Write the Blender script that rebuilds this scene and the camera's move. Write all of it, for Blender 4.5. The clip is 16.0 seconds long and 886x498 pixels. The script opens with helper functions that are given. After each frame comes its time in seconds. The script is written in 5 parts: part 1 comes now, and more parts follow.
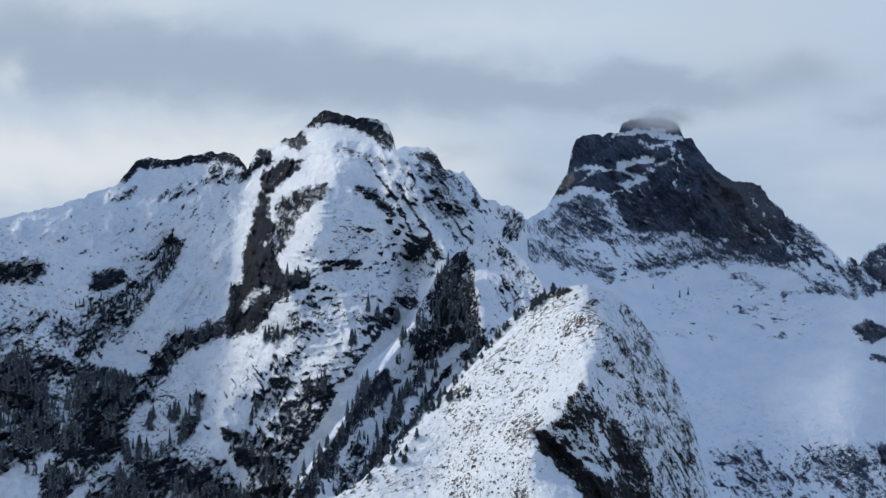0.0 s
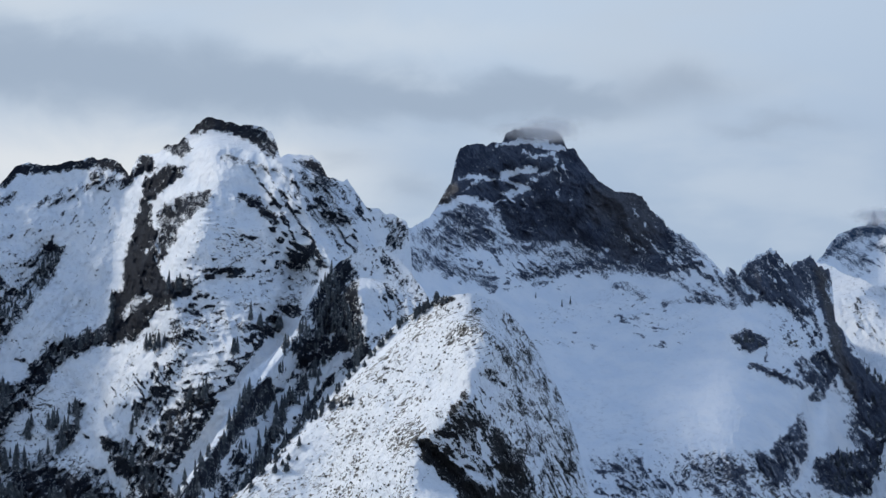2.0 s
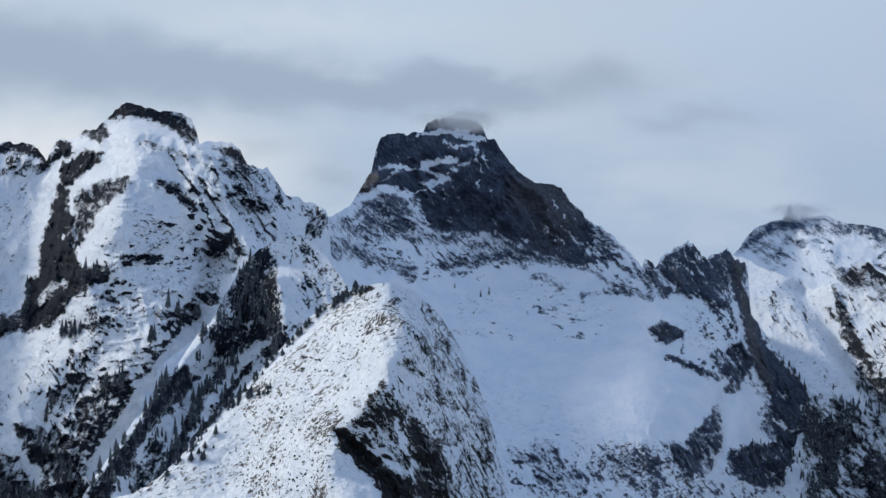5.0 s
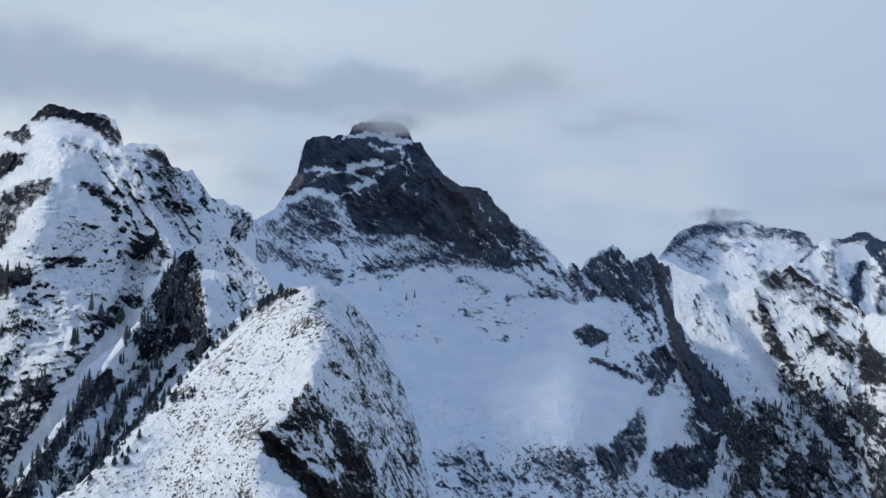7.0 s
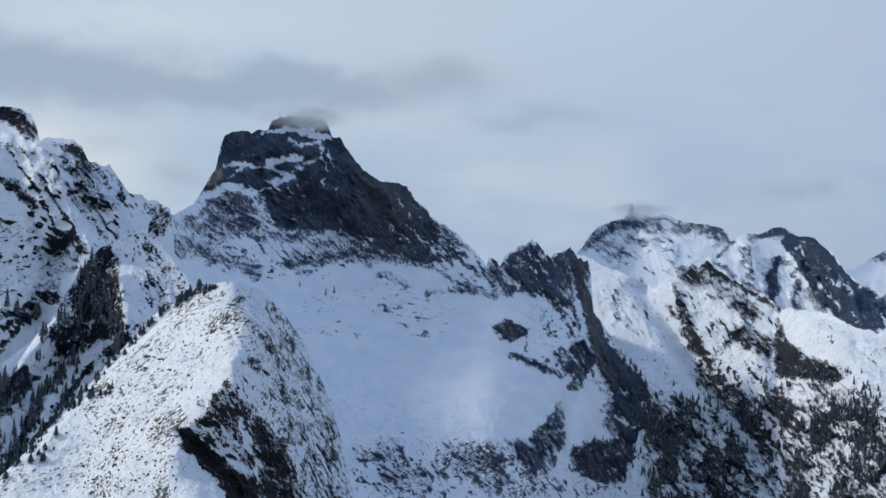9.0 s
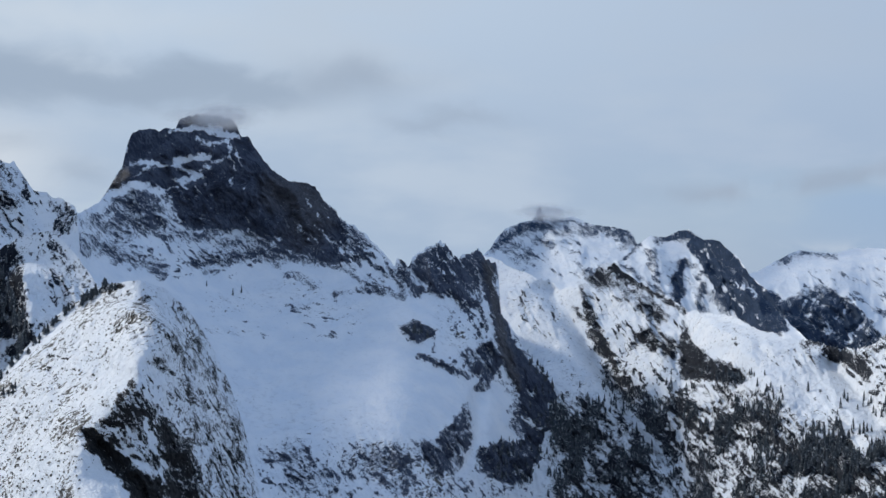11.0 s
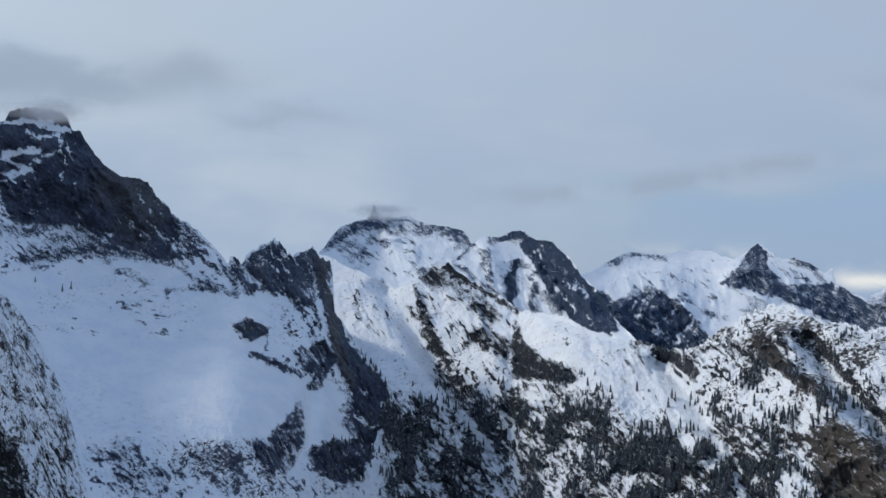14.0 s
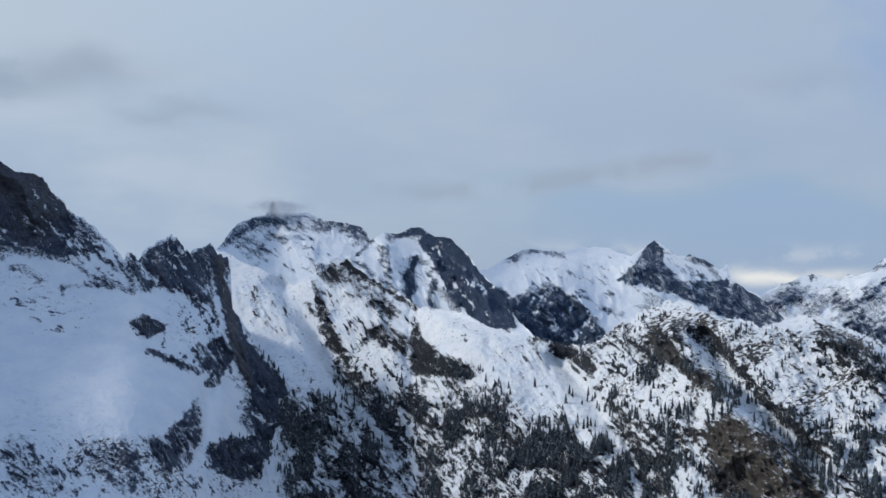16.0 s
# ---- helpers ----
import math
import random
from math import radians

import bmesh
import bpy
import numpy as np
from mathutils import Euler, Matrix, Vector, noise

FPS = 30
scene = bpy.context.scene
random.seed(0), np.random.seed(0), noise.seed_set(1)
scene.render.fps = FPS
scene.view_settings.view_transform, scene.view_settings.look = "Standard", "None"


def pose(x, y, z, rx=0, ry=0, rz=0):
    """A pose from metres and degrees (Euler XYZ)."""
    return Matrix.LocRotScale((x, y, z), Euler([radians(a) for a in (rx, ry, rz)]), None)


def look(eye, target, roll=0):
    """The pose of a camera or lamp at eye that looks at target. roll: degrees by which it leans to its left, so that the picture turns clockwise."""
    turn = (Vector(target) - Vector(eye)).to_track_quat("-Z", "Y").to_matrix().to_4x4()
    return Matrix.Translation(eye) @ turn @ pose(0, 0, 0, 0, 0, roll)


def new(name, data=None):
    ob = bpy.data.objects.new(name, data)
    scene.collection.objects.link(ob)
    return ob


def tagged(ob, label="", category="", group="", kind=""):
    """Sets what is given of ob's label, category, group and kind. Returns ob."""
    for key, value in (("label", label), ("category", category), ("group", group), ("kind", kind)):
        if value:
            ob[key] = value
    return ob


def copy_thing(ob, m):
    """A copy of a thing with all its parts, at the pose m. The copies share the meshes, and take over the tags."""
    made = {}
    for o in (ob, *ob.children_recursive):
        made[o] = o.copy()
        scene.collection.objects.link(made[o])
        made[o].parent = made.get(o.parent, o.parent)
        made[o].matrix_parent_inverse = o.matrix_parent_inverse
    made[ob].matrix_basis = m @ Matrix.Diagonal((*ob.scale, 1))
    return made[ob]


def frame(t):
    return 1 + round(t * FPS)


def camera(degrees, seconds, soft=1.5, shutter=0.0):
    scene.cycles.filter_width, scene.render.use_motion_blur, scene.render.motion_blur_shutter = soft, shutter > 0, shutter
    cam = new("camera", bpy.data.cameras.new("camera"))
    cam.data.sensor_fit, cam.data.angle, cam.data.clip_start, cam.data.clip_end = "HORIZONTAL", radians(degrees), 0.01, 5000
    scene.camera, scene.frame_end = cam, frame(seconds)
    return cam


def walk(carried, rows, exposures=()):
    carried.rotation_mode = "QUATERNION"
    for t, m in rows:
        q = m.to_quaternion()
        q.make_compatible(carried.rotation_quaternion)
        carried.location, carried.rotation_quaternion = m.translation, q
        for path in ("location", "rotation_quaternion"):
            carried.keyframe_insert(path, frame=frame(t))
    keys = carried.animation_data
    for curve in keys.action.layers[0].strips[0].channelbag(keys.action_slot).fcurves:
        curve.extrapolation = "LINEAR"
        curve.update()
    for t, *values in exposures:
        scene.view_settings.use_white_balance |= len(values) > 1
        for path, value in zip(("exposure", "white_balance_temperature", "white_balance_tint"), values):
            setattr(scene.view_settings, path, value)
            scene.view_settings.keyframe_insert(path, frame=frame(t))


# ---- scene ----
SECONDS = 16.0
EYE = 320.0                                   # the lookout's eye over the valley floor, metres
cam = camera(28.14, SECONDS, soft=1.45)
SPREAD, LEVEL = 1.175, -0.267                 # the plan is laid out to fit the camera's view: bearings and heights in units of 1.175 degrees; its zero height lies a little under level
# seconds, turn to the left, tilt up, roll (degrees): the camera turns where it stands
ROWS = [
    (0.0, 0.000, 1.537, 0.000),
    (0.5, -0.938, 1.635, -0.114),
    (1.0, -1.942, 1.722, -0.028),
    (1.5, -2.968, 1.774, 0.096),
    (2.0, -3.772, 1.820, 0.196),
    (2.5, -4.180, 1.621, 0.682),
    (3.0, -4.659, 1.386, 0.933),
    (3.5, -5.121, 1.370, 1.296),
    (4.0, -5.704, 1.421, 1.370),
    (4.2, -5.857, 1.434, 1.216),
    (6.3, -7.627, 1.674, 0.707),
    (6.5, -8.060, 1.688, 0.889),
    (7.0, -8.791, 1.636, 0.790),
    (7.5, -9.483, 1.644, 0.693),
    (8.0, -10.169, 1.601, 0.845),
    (8.5, -10.779, 1.557, 0.954),
    (8.7, -11.022, 1.537, 0.829),
    (10.8, -14.043, 1.589, 1.059),
    (11.0, -14.375, 1.589, 1.029),
    (11.5, -15.152, 1.531, 0.798),
    (12.0, -16.109, 1.583, 0.998),
    (12.5, -16.794, 1.657, 0.788),
    (13.0, -17.645, 1.708, 1.107),
    (13.5, -18.748, 1.723, 1.452),
    (14.0, -19.738, 1.664, 1.483),
    (14.5, -20.600, 1.581, 1.754),
    (15.0, -21.435, 1.563, 1.693),
    (15.5, -22.205, 1.590, 1.456),
    (16.0, -23.024, 1.635, 1.464),
]


def view(turn, tilt, roll):
    a, b = radians(-turn), radians(tilt)
    eye = Vector((0, 0, EYE))
    return look(eye, eye + 100 * Vector((math.sin(a) * math.cos(b), math.cos(a) * math.cos(b), math.sin(b))), roll)


walk(cam, [(t, view(a, b, c)) for t, a, b, c in ROWS], exposures=[(t, stops, 6500, 7.8) for t, stops in ((0.0, 0.04), (11.0, 0.02), (12.0, -0.08), (13.0, -0.09), (14.0, -0.06), (16.0, -0.06))])

# ---- world and sun ----
SUN_TURN, SUN_UP = -45.0, 31.0                # bearing from +y to the right, height
sun_data = bpy.data.lights.new("sun", "SUN")
sun_data.energy, sun_data.angle, sun_data.color = 2.5, radians(8), (1.0, 0.94, 0.855)
sun = new("sun", sun_data)
a, b = radians(SUN_TURN), radians(SUN_UP)
sun.matrix_basis = look((300 * math.sin(a), 300 * math.cos(a), EYE + 300), (300 * math.sin(a) - math.sin(a) * math.cos(b), 300 * math.cos(a) - math.cos(a) * math.cos(b), EYE + 300 - math.sin(b)))


class Nodes:
    """A short way to wire shader nodes."""

    def __init__(self, tree):
        self.tree = tree
        tree.nodes.clear()

    def node(self, kind):
        return self.tree.nodes.new(kind)

    def put(self, value, socket):
        if isinstance(value, bpy.types.NodeSocket):
            self.tree.links.new(value, socket)
        elif isinstance(value, (tuple, list)) and len(value) == 3 and socket.type == "RGBA":
            socket.default_value = (*value, 1)
        else:
            socket.default_value = value

    def math(self, op, x, y=0.0, z=0.0, clamp=False):
        n = self.node("ShaderNodeMath")
        n.operation, n.use_clamp = op, clamp
        for value, socket in zip((x, y, z), n.inputs):
            self.put(value, socket)
        return n.outputs[0]

    def mix(self, f, x, y):
        n = self.node("ShaderNodeMix")
        n.data_type = "RGBA"
        self.put(f, n.inputs[0]), self.put(x, n.inputs[6]), self.put(y, n.inputs[7])
        return n.outputs[2]

    def step(self, x, lo, hi, out=(0.0, 1.0)):
        n = self.node("ShaderNodeMapRange")
        n.interpolation_type = "SMOOTHSTEP"
        for value, socket in zip((x, lo, hi, *out), n.inputs):
            self.put(value, socket)
        return n.outputs[0]

    def noise(self, at, scale, detail=5.0, rough=0.55, stretch=(1, 1, 1), turn=(0, 0, 0), warp=0.0):
        m = self.node("ShaderNodeMapping")
        self.put(at, m.inputs[0])
        m.vector_type = "TEXTURE"
        m.inputs["Scale"].default_value = [1 / v for v in stretch]
        m.inputs["Rotation"].default_value = [radians(v) for v in turn]
        n = self.node("ShaderNodeTexNoise")
        self.put(m.outputs[0], n.inputs["Vector"])
        n.inputs["Scale"].default_value, n.inputs["Detail"].default_value = scale, detail
        n.inputs["Roughness"].default_value, n.inputs["Distortion"].default_value = rough, warp
        return n.outputs[0]

    def bell(self, x, centre, width):
        """1 at the centre, falling to 0 one or two widths away."""
        d = self.math("DIVIDE", self.math("SUBTRACT", x, centre), width)
        return self.math("EXPONENT", self.math("MULTIPLY", self.math("MULTIPLY", d, d), -1.0))


# bearing, height, width and depth in degrees, strength, dark or light
PUFFS = [(2.2, 3.4, 0.8, 0.5, 0.45, 1), (0.2, 4.2, 0.9, 0.3, 0.35, 1), (-11.2, 7.7, 1.3, 0.6, 0.6, 1), (9.6, 6.2, 1.7, 0.55, 0.75, 1), (12.2, 5.1, 1.7, 0.32, 0.5, 1),
         (-11.7, 6.1, 0.7, 0.5, 0.6, 0), (-8.0, 8.3, 2.2, 0.5, 0.5, 0), (1.5, 7.6, 4.0, 0.6, 0.4, 0), (29.5, 6.4, 1.5, 0.3, 0.3, 1)]
GREY_PUFF, WHITE_PUFF = (0.335, 0.405, 0.52), (0.64, 0.70, 0.78)


def make_sky():
    world = bpy.data.worlds.new("overcast_sky")
    scene.world, world.use_nodes = world, True
    n = Nodes(world.node_tree)
    way = n.node("ShaderNodeTexCoord").outputs["Generated"]
    split = n.node("ShaderNodeSeparateXYZ")
    n.put(way, split.inputs[0])
    x, y, z = split.outputs
    deg = 180 / math.pi
    turn = n.math("MULTIPLY", n.math("ARCTAN2", x, y), deg / SPREAD)
    up = n.math("MULTIPLY", n.math("SUBTRACT", n.math("MULTIPLY", n.math("ARCSINE", z), deg), LEVEL), 1 / SPREAD)
    flat = n.node("ShaderNodeCombineXYZ")
    n.put(turn, flat.inputs[0]), n.put(up, flat.inputs[1])
    flat = flat.outputs[0]
    wisp = n.math("SUBTRACT", n.noise(flat, 0.30, 5, 0.5, (0.55, 1.5, 1)), 0.5)
    puff = n.math("SUBTRACT", n.noise(flat, 0.42, 6, 0.55, (1, 1.3, 1), warp=0.4), 0.5)
    sky = n.node("ShaderNodeTexSky")
    sky.sky_type, sky.sun_disc = "NISHITA", False
    sky.sun_elevation, sky.sun_rotation = radians(SUN_UP), radians(SUN_TURN)
    blue = n.node("ShaderNodeVectorMath")
    blue.operation = "SCALE"
    n.put(sky.outputs[0], blue.inputs[0])
    blue.inputs["Scale"].default_value = 0.11
    # the cloud sheet: pale overhead, greyer low down
    sheet = n.mix(n.step(up, 2.0, 9.0), (0.39, 0.49, 0.645), (0.50, 0.60, 0.745))
    sheet = n.mix(n.step(wisp, -0.12, 0.16), sheet, (0.50, 0.585, 0.71))
    sheet = n.mix(n.math("MULTIPLY", n.step(turn, 4.0, 30.0), 0.6), sheet, (0.335, 0.43, 0.60))
    sheet = n.mix(n.step(up, 11.0, 30.0), sheet, (0.27, 0.37, 0.57))
    # a bright break low over the massif
    glow = n.math("MULTIPLY", n.bell(n.math("ADD", up, n.math("MULTIPLY", puff, 1.6)), 3.9, 1.15), n.step(turn, 4.0, -3.0))
    sheet = n.mix(n.math("MULTIPLY", glow, 0.95), sheet, (0.72, 0.75, 0.80))
    # the long grey bank that ends over the tower
    height = n.step(turn, 5.0, -10.0, (5.8, 6.75))
    thick = n.step(turn, -7.0, 10.5, (1.15, 0.48))
    bank = n.bell(n.math("ADD", up, n.math("ADD", n.math("MULTIPLY", puff, 1.3), n.math("MULTIPLY", wisp, 1.6))), height, thick)
    bank = n.math("MULTIPLY", bank, n.step(n.math("ADD", turn, n.math("MULTIPLY", puff, 5.0)), 11.0, 6.5))
    sheet = n.mix(n.math("MULTIPLY", n.step(bank, 0.0, 1.0), 0.9), sheet, (0.335, 0.415, 0.54))
    # smaller puffs, darker and lighter than the sheet
    slide, lift = n.math("ADD", turn, n.math("MULTIPLY", puff, 3.0)), n.math("ADD", up, n.math("MULTIPLY", puff, 1.6))
    for t0, u0, wide, high, much, tone in PUFFS:
        sheet = n.mix(n.math("MULTIPLY", n.math("MULTIPLY", n.bell(slide, t0, wide), n.bell(lift, u0, high)), much), sheet, GREY_PUFF if tone else WHITE_PUFF)
    lump = n.math("SUBTRACT", n.noise(flat, 0.55, 3, 0.5, (1, 0.6, 1)), 0.5)
    # thin grey streaks and blue gaps to the east
    streak = n.math("MULTIPLY", n.bell(n.math("ADD", up, n.math("MULTIPLY", puff, 0.9)), n.step(turn, 18.0, 29.0, (3.2, 4.25)), 0.24), n.math("MULTIPLY", n.step(turn, 17.0, 20.0), n.math("MULTIPLY", n.step(turn, 28.6, 26.8), n.step(lump, -0.12, 0.06))))
    gap = n.math("MULTIPLY", n.step(turn, 14.0, 25.0), n.step(n.math("ADD", up, n.math("MULTIPLY", wisp, 5.0)), 4.6, 2.6))
    low = n.math("MULTIPLY", n.math("MULTIPLY", n.bell(n.math("ADD", up, n.math("MULTIPLY", puff, 0.8)), 1.75, 0.24), n.step(puff, -0.02, 0.1)), n.step(turn, 20.0, 24.0))
    bright = n.math("MULTIPLY", n.bell(n.math("ADD", up, n.math("MULTIPLY", puff, 0.8)), 1.08, 0.2), n.math("MULTIPLY", n.step(turn, 27.0, 28.0), n.step(turn, 31.5, 29.0, (0.3, 1.0))))
    cover = n.math("SUBTRACT", 1.0, n.math("MULTIPLY", gap, 0.55))
    colour = n.mix(cover, blue.outputs[0], sheet)
    colour = n.mix(n.math("MULTIPLY", gap, 0.65), colour, (0.275, 0.42, 0.69))
    colour = n.mix(n.math("MULTIPLY", streak, 0.62), colour, (0.34, 0.40, 0.51))
    colour = n.mix(n.math("MULTIPLY", low, 0.5), colour, (0.60, 0.65, 0.74))
    colour = n.mix(n.math("MULTIPLY", bright, 0.95), colour, (0.84, 0.84, 0.84))
    colour = n.mix(n.math("MULTIPLY", n.step(n.math("ADD", turn, n.math("MULTIPLY", puff, 8.0)), 28.5, 33.0), n.step(up, 4.5, 7.0, (0.0, 0.6))), colour, (0.28, 0.41, 0.67))
    back = n.node("ShaderNodeBackground")
    n.put(colour, back.inputs[0])
    back.inputs[1].default_value = 1.0
    n.put(back.outputs[0], n.node("ShaderNodeOutputWorld").inputs[0])


make_sky()


# ---- materials ----
def material(name):
    m = bpy.data.materials.new(name)
    m.use_nodes = True
    return m, Nodes(m.node_tree)


def finish(n, colour, rough, bump=None, strength=0.5, distance=1.0, spec=0.3):
    b = n.node("ShaderNodeBsdfPrincipled")
    n.put(colour, b.inputs["Base Color"]), n.put(rough, b.inputs["Roughness"])
    n.put(spec, b.inputs["Specular IOR Level"])
    if bump is not None:
        u = n.node("ShaderNodeBump")
        u.inputs["Strength"].default_value, u.inputs["Distance"].default_value = strength, distance
        n.put(bump, u.inputs["Height"]), n.put(u.outputs[0], b.inputs["Normal"])
    n.put(b.outputs[0], n.node("ShaderNodeOutputMaterial").inputs[0])


def mountain_material(name, dark, light, grain, lean=0.0, worn=0.38, hump_depth=2.6):
    """Snow over rock. The mesh says where rock (x), tufts (y) and brown rock (z) lie; grain is the rock's feature size in metres."""
    m, n = material(name)
    at = n.node("ShaderNodeTexCoord").outputs["Object"]
    cover = n.node("ShaderNodeAttribute")
    cover.attribute_name = "cover"
    parts = n.node("ShaderNodeSeparateXYZ")
    n.put(cover.outputs["Vector"], parts.inputs[0])
    rock, tuft, brown = parts.outputs
    normal = n.node("ShaderNodeSeparateXYZ")
    n.put(n.node("ShaderNodeNewGeometry").outputs["Normal"], normal.inputs[0])
    big = n.math("SUBTRACT", n.noise(at, 0.22 / grain, 4, 0.55, (1, 0.7, 1)), 0.5)
    rib = n.math("SUBTRACT", n.noise(at, 0.85 / grain, 6, 0.62, (1.1, 0.5, 0.30), (0, lean, 0), 0.4), 0.5)
    fine = n.math("SUBTRACT", n.noise(at, 2.4 / grain, 5, 0.7, (1.1, 1, 0.42), (0, lean, 0)), 0.5)
    micro = n.math("SUBTRACT", n.noise(at, 7.0 / grain, 3, 0.7, (1, 1, 0.55), (0, lean, 0)), 0.5)
    fine = n.math("ADD", fine, n.math("MULTIPLY", micro, 1.15))
    ragged = n.math("ADD", n.math("MULTIPLY", big, 0.7), n.math("ADD", n.math("MULTIPLY", rib, 1.2), n.math("MULTIPLY", fine, 2.2)))
    ledge = n.math("MULTIPLY", n.math("SUBTRACT", normal.outputs[2], 0.6), -0.5)
    amount = n.math("ADD", n.math("ADD", rock, n.math("MULTIPLY", ragged, n.step(rock, 0.02, 0.35))), n.math("MULTIPLY", ledge, n.step(rock, 0.02, 0.3)))
    bare = n.step(amount, 0.37, 0.63)
    # tufts and stones that stand out of the snow
    spots = n.noise(at, 2.0 / grain, 6, 0.68, (0.62, 0.55, 1.25), (0, lean * 0.5, 0), 0.6)
    spread = n.math("ADD", n.noise(at, 0.11 / grain, 3, 0.5), -0.5)
    limit = n.math("SUBTRACT", 0.76, n.math("MULTIPLY", tuft, n.math("ADD", 0.27, n.math("MULTIPLY", spread, 0.9))))
    spot = n.math("MULTIPLY", n.step(n.math("SUBTRACT", spots, limit), -0.01, 0.045), n.step(tuft, 0.0, 0.15))
    tint = n.step(n.math("ADD", big, n.math("MULTIPLY", fine, 1.1)), -0.3, 0.3)
    stone = n.mix(tint, dark, light)
    stone = n.mix(n.math("MULTIPLY", n.step(n.math("ABSOLUTE", n.math("ADD", rib, n.math("MULTIPLY", fine, 0.3))), 0.05, 0.0), 0.6), stone, tuple(0.45 * v for v in dark))
    stone = n.mix(n.math("MULTIPLY", n.step(rib, 0.05, 0.3), 0.5), stone, tuple(1.25 * v for v in light))
    stone = n.mix(brown, stone, n.mix(tint, (0.085, 0.075, 0.066), (0.20, 0.178, 0.152)))
    snow = n.mix(n.step(n.noise(at, 0.035, 4, 0.5), 0.35, 0.65), (0.77, 0.82, 0.885), (0.845, 0.873, 0.91))
    # thin snow that lets the ground show through
    thin = n.step(n.noise(at, 1.1 / grain, 8, 0.72, (1, 1, 0.8), (0, lean, 0), 0.5), 0.50, 0.70)
    snow = n.mix(n.math("MULTIPLY", thin, n.math("ADD", n.math("MULTIPLY", n.step(tuft, 0.05, 0.5), worn), 0.12)), snow, (0.30, 0.32, 0.36))
    tufts = n.mix(tint, (0.026, 0.027, 0.030), (0.105, 0.098, 0.088))
    colour = n.mix(bare, n.mix(spot, snow, tufts), stone)
    hump = n.math("ADD", n.math("MULTIPLY", n.noise(at, 0.16, 5, 0.6), n.math("SUBTRACT", 1.0, bare)), n.math("MULTIPLY", n.math("ADD", rib, fine), n.math("MULTIPLY", bare, 2.2)))
    hump = n.math("ADD", hump, n.math("MULTIPLY", n.noise(at, 0.45, 5, 0.65), 0.75))
    finish(n, colour, n.mix(bare, (0.62, 0.62, 0.62), (0.86, 0.86, 0.86)), hump, 0.75, hump_depth, n.math("SUBTRACT", 0.3, n.math("MULTIPLY", bare, 0.24)))
    return m


def plain_material(name, dark, light, scale, rough=0.9, dusted=0.0):
    m, n = material(name)
    at = n.node("ShaderNodeTexCoord").outputs["Object"]
    chance = n.node("ShaderNodeObjectInfo").outputs["Random"]
    island = n.node("ShaderNodeNewGeometry").outputs["Random Per Island"]
    f = n.math("ADD", n.math("MULTIPLY", n.noise(at, scale, 4, 0.6), 0.7), n.math("MULTIPLY", n.math("ADD", chance, island), 0.2))
    grain = n.noise(at, scale * 5, 3, 0.6)
    colour = n.mix(n.step(f, 0.3, 0.85), dark, light)
    if dusted:
        colour = n.mix(n.step(n.math("ADD", n.noise(at, scale * 0.8, 4, 0.65), n.math("MULTIPLY", island, 0.16)), 0.60, 0.74, (0.0, dusted)), colour, (0.62, 0.66, 0.72))
    finish(n, colour, rough, grain, 0.6, 0.2)
    return m


GREY = mountain_material("snow_on_grey_rock", (0.015, 0.019, 0.029), (0.040, 0.048, 0.067), 6.0, 24)
WOODS = mountain_material("snow_on_wooded_rock", (0.022, 0.026, 0.036), (0.066, 0.072, 0.086), 6.5, -28)
# the tower's rock is raised and blued, so its colour holds some haze
TOWER = mountain_material("snow_on_hazed_dark_rock", (0.036, 0.046, 0.075), (0.135, 0.156, 0.21), 7.0, -30, 0.25, 1.5)
NEAR = mountain_material("snow_on_heather", (0.018, 0.019, 0.023), (0.075, 0.075, 0.075), 3.2, -32)
# distance haze is put into this bluer, lighter rock colour
FAR = mountain_material("snow_on_haze_blue_rock", (0.034, 0.056, 0.104), (0.078, 0.114, 0.182), 5.0, -20, 0.25, 1.8)
# needle tones are lifted towards blue as painted haze; the dusting is snow
NEEDLES = plain_material("conifer_needles", (0.036, 0.045, 0.055), (0.078, 0.092, 0.102), 0.6, dusted=0.3)
BARK = plain_material("conifer_bark", (0.03, 0.024, 0.02), (0.08, 0.065, 0.05), 3.0)
HEATHER = plain_material("heather_clump", (0.045, 0.042, 0.036), (0.16, 0.14, 0.105), 1.5)


# ---- helpers for the relief ----
def lattice(ix, iy, seed):
    h = (ix.astype(np.int64) * 374761393 + iy.astype(np.int64) * 668265263 + seed * 982451653) & 0x7FFFFFFF
    h = ((h ^ (h >> 13)) * 1274126177) & 0x7FFFFFFF
    return ((h ^ (h >> 16)) & 0xFFFF) / 65535.0 * 2 - 1


def ripple(x, y, seed=0):
    """Smooth value noise, -1 to 1."""
    ix, iy = np.floor(x), np.floor(y)
    fx, fy = x - ix, y - iy
    fx, fy = fx * fx * fx * (fx * (fx * 6 - 15) + 10), fy * fy * fy * (fy * (fy * 6 - 15) + 10)
    a, b = lattice(ix, iy, seed), lattice(ix + 1, iy, seed)
    c, d = lattice(ix, iy + 1, seed), lattice(ix + 1, iy + 1, seed)
    return (a + (b - a) * fx) * (1 - fy) + (c + (d - c) * fx) * fy


def rough(x, y, octaves=5, seed=0, gain=0.5):
    total, weight = 0.0, 1.0
    for k in range(octaves):
        total = total + weight * ripple(x * 2.03**k + 17.3 * k, y * 2.03**k - 9.1 * k, seed + k)
        weight *= gain
    return total


